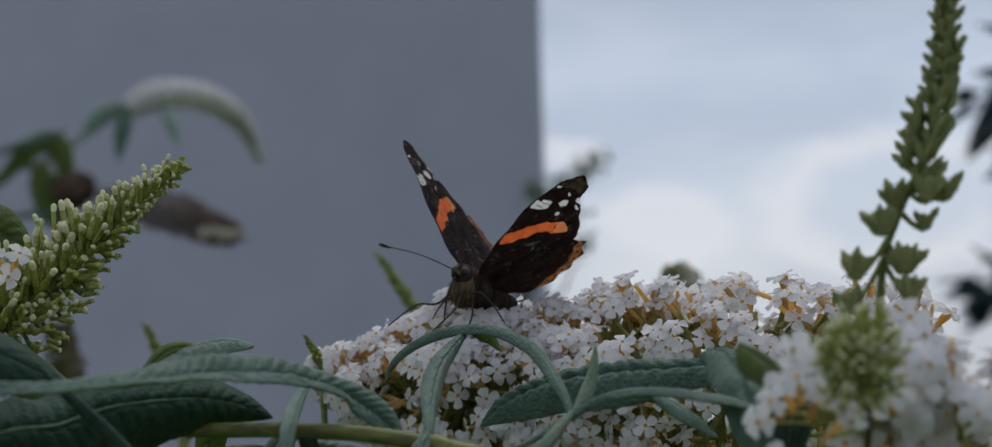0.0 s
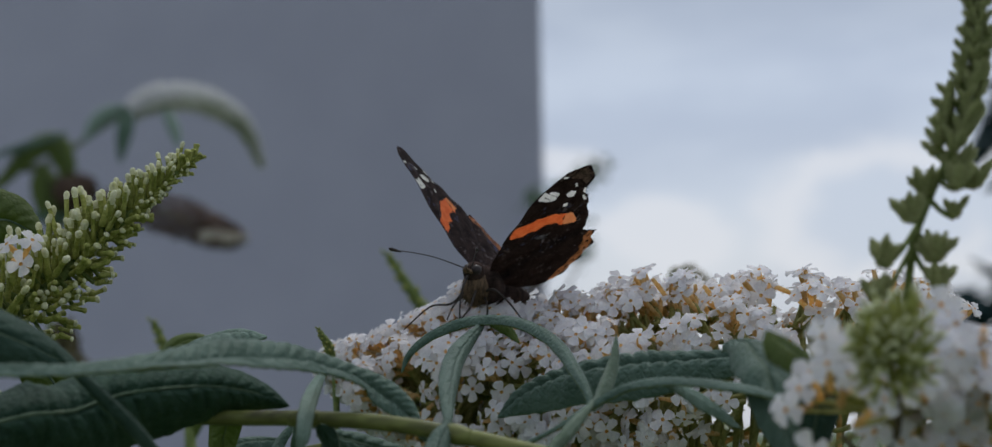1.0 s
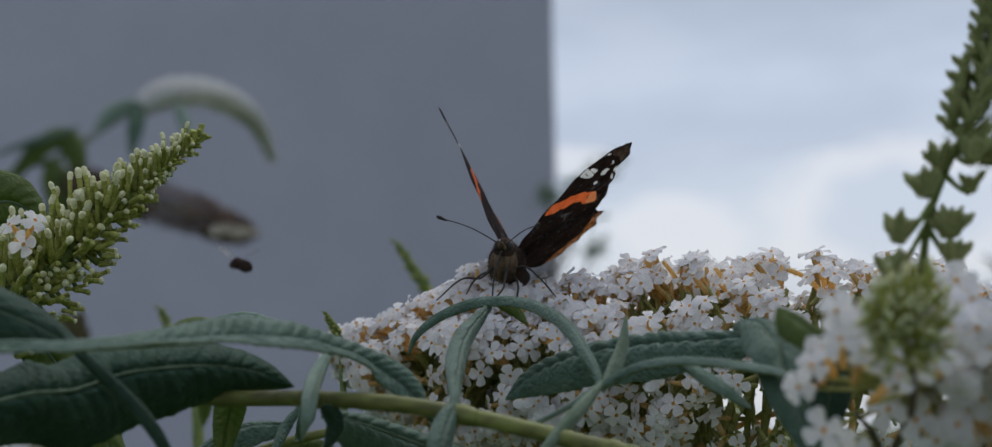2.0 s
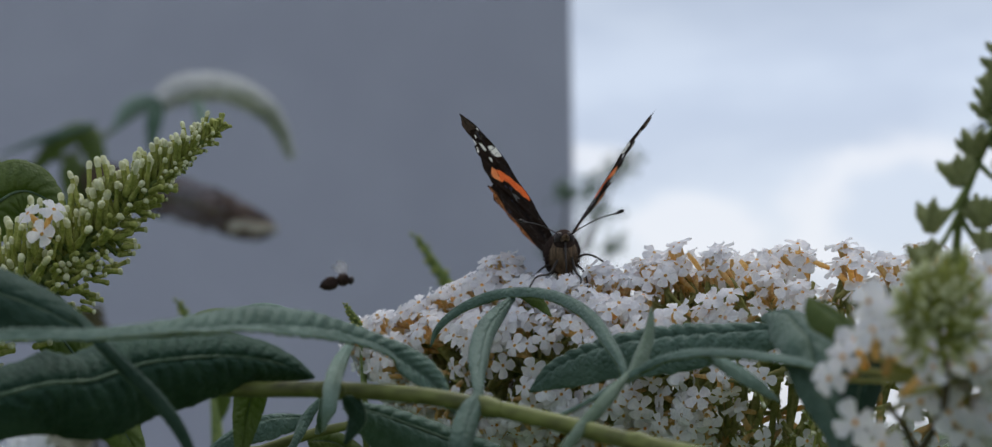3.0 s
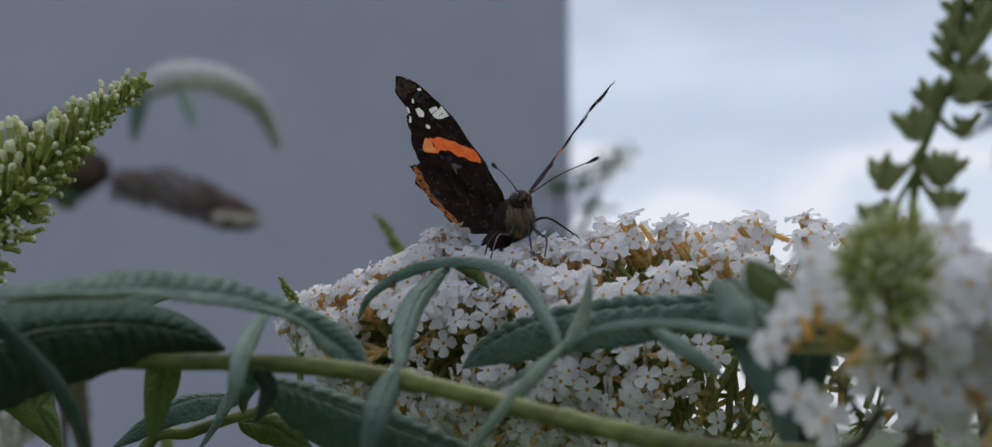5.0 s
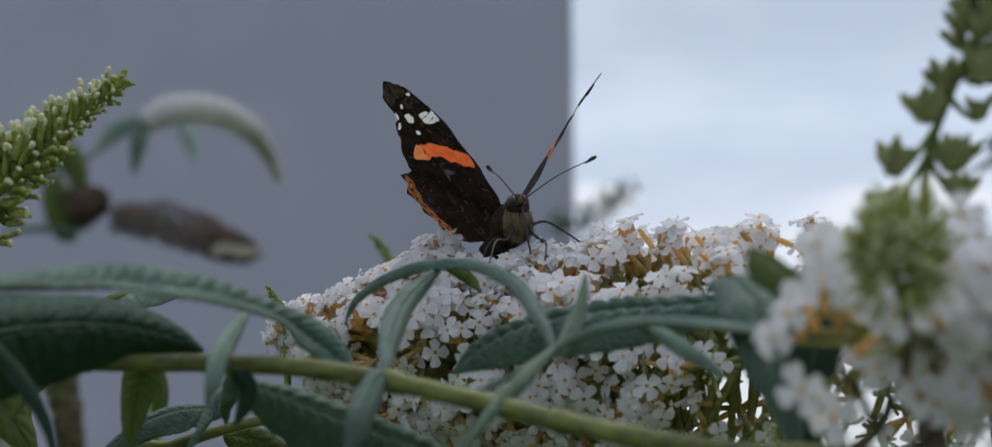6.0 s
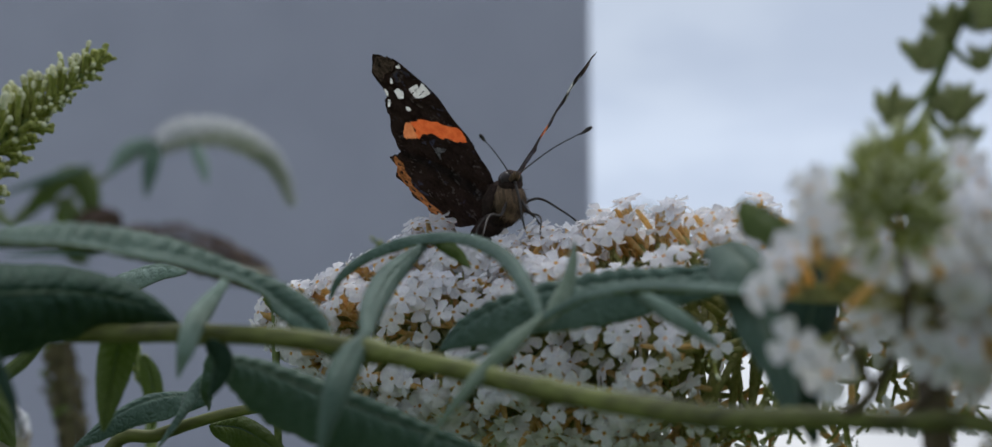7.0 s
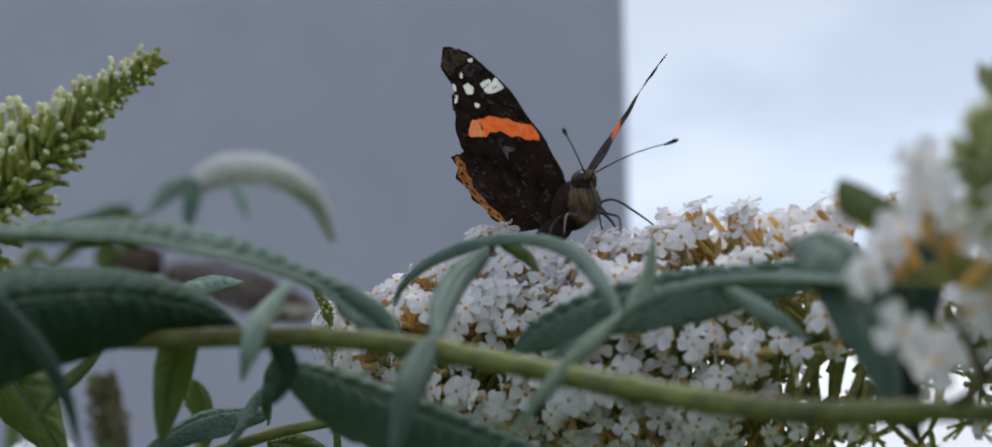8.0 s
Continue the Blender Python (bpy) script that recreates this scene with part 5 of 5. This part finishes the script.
def butterfly():
    th = thing("butterfly", mm(9, -43.5, 13.8), "black butterfly with orange-red wing bands and white spots", "butterfly")
    S = 0.001

    def body_part(name, profile, material, label, a, b, sides=14):
        """A turned body piece whose axis runs from a to b."""
        v, f, _ = lathe([(z * S, r * S) for z, r in profile], sides)
        d = (Vector(b) - Vector(a))
        return part(name, mesh(name, v, f, material), th, label, aim(Vector(a) * S, d))

    body_part("thorax", [(-4.4, 0.5), (-4, 1.8), (-2.5, 3.0), (0, 3.6), (2.5, 3.4), (4, 2.6), (5.0, 1.2)], M_BODY, "furry dark brown thorax", (0, 1.5, -0.9), (0, 6, -0.4))
    body_part("abdomen", [(0, 1.4), (2, 2.0), (5, 2.2), (9, 1.8), (12, 1.1), (13.5, 0.3)], M_BODY, "dark tapering abdomen", (0, -2.2, -1.6), (0, -15, 1.6))
    body_part("head", [(-2.0, 1.2), (-1.3, 1.8), (0, 2.15), (1.0, 1.75), (1.6, 0.8)], M_BODY, "dark furry head", (0, 6.9, 0.4), (0, 9, 0.6))
    body_part("face", [(-3.4, 0.8), (-2.6, 1.9), (-1.0, 2.65), (0.8, 2.7), (2.4, 2.1), (3.4, 1.1), (3.8, 0.3)], M_FACE, "tan-striped hairy breast", (0, 4.9, -1.9), (0, 4.2, -6.0))
    for s in (-1, 1):
        v, f, _ = lathe([(-0.8 * S, 0.3 * S), (-0.5 * S, 1.0 * S), (0, 1.15 * S), (0.45 * S, 0.9 * S), (0.7 * S, 0.3 * S)], 12)
        part("eye", mesh("eye", v, f, M_EYE), th, "glossy dark eye", aim(Vector((s * 1.15, 7.7, 0.6)) * S, (s, 0.45, 0.1)))
        v, f = tube([Vector((s * 0.45, 7.9, 0.0)) * S, Vector((s * 0.4, 9.4, 0.0)) * S, Vector((s * 0.12, 10.1, 0.5)) * S], [0.0005, 0.0004, 0.0001], 7)
        part("palp", mesh("palp", v, f, M_FACE), th, "pointed tan palp")
    v, f = tube([Vector((0, 8.6, -0.6)) * S, Vector((0.2, 9.3, -4)) * S, Vector((0.2, 8.8, -7)) * S, Vector((0, 8.2, -9.6)) * S], [0.00022, 0.00018, 0.00014], 6)
    part("proboscis", mesh("proboscis", v, f, M_LEG), th, "thin dark proboscis")
    for s, knee, mid, foot in ((1, (3.8, 3.0, -3.8), (5.6, 2.6, -5.6), (6.6, 2.2, -8.2)), (-1, (-4.6, 6.0, -2.4), (-8.2, 5.8, -4.6), (-11.4, 5.6, -7.4)),
                               (1, (3.2, 7.4, -6.2), (6.2, 9.6, -7.6), (9.2, 12.2, -13.0)), (-1, (-3.2, 5.2, -5.0), (-4.0, 5.6, -7.6), (-3.6, 6.0, -11.4)), (-1, (-1.6, 8.0, -6.2), (-2.2, 10.4, -8.6), (-0.6, 12.2, -12.8))):
        hip = Vector((s * 1.2, mid[1] * 0.5 + 1.6, -3.0))
        v, f = tube([hip * S, Vector(knee) * S, Vector(mid) * S, Vector(foot) * S], [0.00027, 0.00022, 0.00018, 0.00012], 7, 16)
        part("leg", mesh("leg", v, f, M_LEG), th, "thin dark leg")
    rng, fur, down = random.Random(4), Joined(), Joined()
    for k in range(1500):
        a, u = rng.uniform(0, 6.283), rng.uniform(-1, 1)
        if k % 2:
            c, r, along_ = Vector((0, 2.6 + 3.6 * u, -0.8)), 3.25 * math.sqrt(1 - 0.75 * u * u), Vector((0, -0.7, 0))
            n = Vector((math.cos(a), 0.5 * u, math.sin(a)))
        else:
            c, r, along_ = Vector((0, 4.8, -2.1 - 3.0 * u)), 2.5 * math.sqrt(1 - 0.8 * u * u), Vector((0, 0, -1.3))
            n = Vector((math.cos(a), math.sin(a), -0.3 * u))
        p = c + Vector((n.x, 0 if k % 2 else n.y, n.z if k % 2 else 0)).normalized() * r
        w = (n * 0.6 + along_ + Vector((rng.gauss(0, 0.3), rng.gauss(0, 0.3), rng.gauss(0, 0.3)))).normalized()
        ln, wd = rng.uniform(0.7, 1.5), 0.07
        (fur if k % 2 else down).add([(wd, 0, 0), (-wd * 0.5, wd * 0.8, 0), (-wd * 0.5, -wd * 0.8, 0), (0, 0, ln)], [(0, 1, 3), (1, 2, 3), (2, 0, 3)], Matrix.Scale(S, 4) @ aim(p, w))
    part("fur", fur.mesh("fur", [M_BODY]), th, "short dark brown fur")["kind"] = "stuff"
    part("breast_fur", down.mesh("breast_fur", [M_FACE]), th, "tan and brown breast hair")["kind"] = "stuff"
    wings, feelers = {}, {}
    for s, side in ((1, "r"), (-1, "l")):
        flip = Matrix.Diagonal((S * s, S, S, 1))
        for kind, outline, label in (("forewing", FORE, "black forewing with an orange-red band and white tip spots"), ("hindwing", HIND, "dark scalloped hindwing with an orange edge")):
            dz = 0.0 if kind == "forewing" else -0.28
            ol = round_outline(outline, 110, 0.030 if kind == "hindwing" else 0.016)
            patches = [("tip", TIP, M_TIP, "marbled brown wing tip"), ("mark", GREY, M_GREYMARK, "pale grey mark"), ("band", BAND, M_RED, "orange-red diagonal band"), ("band_end", BANDEND, M_BANDEND, "paler end of the band")] + \
                      [("spot", p, M_SPOT, l) for p, l in SPOTS] if kind == "forewing" else \
                      [("margin", MARGIN, M_MARGIN, "mottled orange wing edge")] + [("edge_spot", dot(x, y, r), M_WING, "black edge spot") for x, y, r in EDGE_DOTS]
            marks = [straight_outline(o2, 60) if nm in ("spot", "mark", "edge_spot") else round_outline(o2, 70, 0.015 if nm in ("band", "margin") else 0.003) for nm, o2, _, _ in patches]
            to, groups = divided(ol, marks)
            # the brown tip and the grey mark are on the under side alone
            groups[0] = np.concatenate([groups[0]] + [q for q, p in zip(groups[1:], patches) if p[0] in ("tip", "mark")])
            z = wing_height(to[:, 0], to[:, 1]) + dz
            pivot = None
            for quads, (nm, _, mt, lb) in zip(groups, [(kind, None, M_WING, label)] + patches):
                used = np.unique(quads)
                at = np.zeros(len(to), int)
                at[used] = np.arange(len(used))
                v = [flip @ Vector((to[k, 0], to[k, 1], z[k] - (0.1 if nm in ("tip", "mark") else 0.0))) for k in used]
                f = [tuple(int(i) for i in (at[q] if s > 0 else at[q][::-1])) for q in quads]
                ob = part(nm, mesh(nm, v, f, mt), pivot or th, lb)
                pivot = pivot or ob
            wings[kind + side] = pivot
        tip = Vector((8.7, 12.2, -0.5)) if s > 0 else Vector((-8.2, 12.6, 0.5))
        v, f = tube([Vector((0, 0, 0)), tip * 0.5 * S + Vector((0, 0, 0.0006)), tip * S], [0.00013, 0.0001, 0.00009], 6)
        fe = part("antenna", mesh("antenna", v, f, M_LEG), th, "thin dark antenna", Matrix.Translation(Vector((s * 0.6, 8.9, 0.5)) * S))
        v, f, _ = lathe([(-1.6 * S, 0.12 * S), (-0.6 * S, 0.28 * S), (0.3 * S, 0.36 * S), (0.9 * S, 0.2 * S)], 8)
        part("club", mesh("club", v, f, M_LEG), fe, "dark club at the tip", aim(tip * S, tip))
        feelers[side] = fe
    return th, wings, feelers


BUTTERFLY, WINGS, FEELERS = butterfly()


def insect():
    """The bee that comes by behind the flowers."""
    th = thing("bee", mm(-260, 30, -60), "small dark flying bee with blurred clear wings", "bee")
    S = 0.00062

    def bit(name, prof, at, way, m, label=""):
        v, f, _ = lathe([(z * S, r * S) for z, r in prof], 12)
        part(name, mesh(name, v, f, m), th, label, aim(Vector(at) * S, way))

    bit("thorax", [(-2.2, 0.6), (-1.4, 2.0), (0, 2.4), (1.5, 1.9), (2.2, 0.6)], (0, 0, 0), (0, 1, 0), M_BODY, "furry dark thorax")
    bit("abdomen", [(0, 1.0), (1.5, 2.3), (3.5, 2.4), (5.5, 1.6), (6.8, 0.3)], (0, -1.8, -0.4), (0, -1, -0.35), M_BODY, "dark abdomen")
    bit("head", [(-1.0, 0.5), (-0.6, 1.4), (0.2, 1.5), (0.9, 0.8)], (0, 2.8, -0.3), (0, 1, -0.2), M_EYE, "dark head")
    for s in (-1, 1):
        o = round_outline([(0.2, 0.6), (4, 1.6), (8, 1.2), (9.4, -0.4), (7.5, -2.2), (3, -1.6)], 24)
        v, f = plate(o, (1, 0), 0.06, 0.3, 3)
        part("wing", mesh("wing", [Vector((x * s, y, z)) * S for x, y, z in v], f if s > 0 else [q[::-1] for q in f], M_BEEWING), th, "clear blurred wing",
             pose(s * 0.001, 0.0002, 0.0009, 0, -s * 26, s * -12))
    return th


BEE = insect()


# ---------- movement ----------
def stand(x, y, z, heading, pitch, roll):
    """The butterfly's pose: mm, degrees. heading 0 looks at -y and grows towards +x; roll leans it to its right."""
    h, p, r = radians(heading), radians(pitch), radians(roll)
    f0, r0, u0 = Vector((math.sin(h), -math.cos(h), 0)), Vector((-math.cos(h), -math.sin(h), 0)), Vector((0, 0, 1))
    f, u = f0 * math.cos(p) + u0 * math.sin(p), u0 * math.cos(p) - f0 * math.sin(p)
    rr, uu = r0 * math.cos(r) - u * math.sin(r), u * math.cos(r) + r0 * math.sin(r)
    m = Matrix((rr, f, uu)).transposed().to_4x4()
    return Matrix.Translation(mm(x, y, z)) @ m


STANCE = [  # seconds, place, heading, pitch, roll, right and left wing lift
    (0.0, 1.8, -49.6, 11.4, -29.0, 15.6, -11.2, 51.9, 43.7),
    (0.5, 0.5, -46.6, 11.4, -31.6, 15.0, -6.8, 49.6, 44.6),
    (1.0, 1.2, -48.7, 10.7, -29.7, 12.5, -7.3, 48.7, 43.4),
    (1.5, 2.5, -47.4, 11.9, -28.4, 17.2, -9.0, 46.9, 40.3),
    (1.7, 2.9, -45.9, 11.9, -21.0, 16.1, -11.1, 50.1, 42.1),
    (2.8, 7.2, -45.3, 11.5, -0.9, 12.6, 1.3, 59.2, 60.1),
    (3.0, 8.7, -39.7, 12.6, 4.4, 11.4, 1.8, 53.0, 52.0),
    (3.2, 8.9, -41.0, 13.0, 8.0, 13.5, 3.2, 49.5, 46.0),
    (3.4, 9.1, -42.4, 13.4, 11.0, 15.3, 4.0, 46.5, 45.0),
    (3.5, 9.3, -42.9, 13.7, 13.8, 16.7, 4.9, 44.3, 49.0),
    (4.0, 9.7, -43.7, 13.4, 18.3, 20.2, 2.5, 46.8, 48.0),
    (4.5, 8.9, -44.1, 12.8, 18.2, 20.4, 1.1, 47.8, 46.7),
    (6.0, 9.5, -43.8, 12.9, 17.1, 21.0, 4.1, 47.3, 51.2),
    (6.5, 8.9, -44.1, 13.5, 17.3, 22.5, 4.2, 47.4, 50.8),
    (7.0, 9.2, -44.0, 13.4, 18.5, 23.4, 3.9, 47.8, 50.5),
    (7.5, 9.8, -43.7, 13.7, 22.9, 25.0, 4.5, 46.3, 50.4),
    (8.0, 10.0, -44.6, 14.0, 23.7, 24.0, 2.9, 48.3, 49.7),
]


def motions():
    walk(BUTTERFLY, [(r[0], stand(*r[1:7])) for r in STANCE])
    for kind in ("forewing", "hindwing"):
        walk(WINGS[kind + "r"], [(r[0], pose(0, 0, 0, 0, -r[7], 0)) for r in STANCE])
        walk(WINGS[kind + "l"], [(r[0], pose(0, 0, 0, 0, r[8], 0)) for r in STANCE])
    at = Vector((0.0006, 0.0089, 0.0005))
    walk(FEELERS["l"], [(0.0, pose(-at.x, at.y, at.z)), (7.4, pose(-at.x, at.y, at.z)), (7.75, pose(-at.x, at.y, at.z, -26, 0, 6)), (8.0, pose(-at.x, at.y, at.z, -12, 0, 0))])

    def fly(x, y, z, rz, rx=0, ry=0):
        p = mm(x, y, z)
        return pose(p.x, p.y, p.z, rx, ry, rz)

    walk(BEE, [(0.0, fly(179.6, 60.0, 61.7, 60)), (1.6, fly(138.4, 40.0, 43.8, 70)), (1.7, fly(36.0, 12.0, 38.0, 80)), (1.9, fly(-28.1, 30.0, 33.4, 60)), (2.3, fly(-160, 50, -30, 0)), (2.8, fly(-70, 14, -10, -75)), (3.0, fly(-36.2, 10, 11.6, -80)), (3.1, fly(-22.5, 15, 12.6, -90)),
               (3.25, fly(22, 24, 14, -110)), (3.4, fly(51, 20, 24.4, -150, 10, -12)), (3.5, fly(49.1, 15, 25.9, -170, 12, -25)), (3.6, fly(34, 2, 17.5, -190, 10, 0)), (3.7, fly(30, -6, 7, -190)), (8.0, fly(30, -6, 7, -190))])


motions()
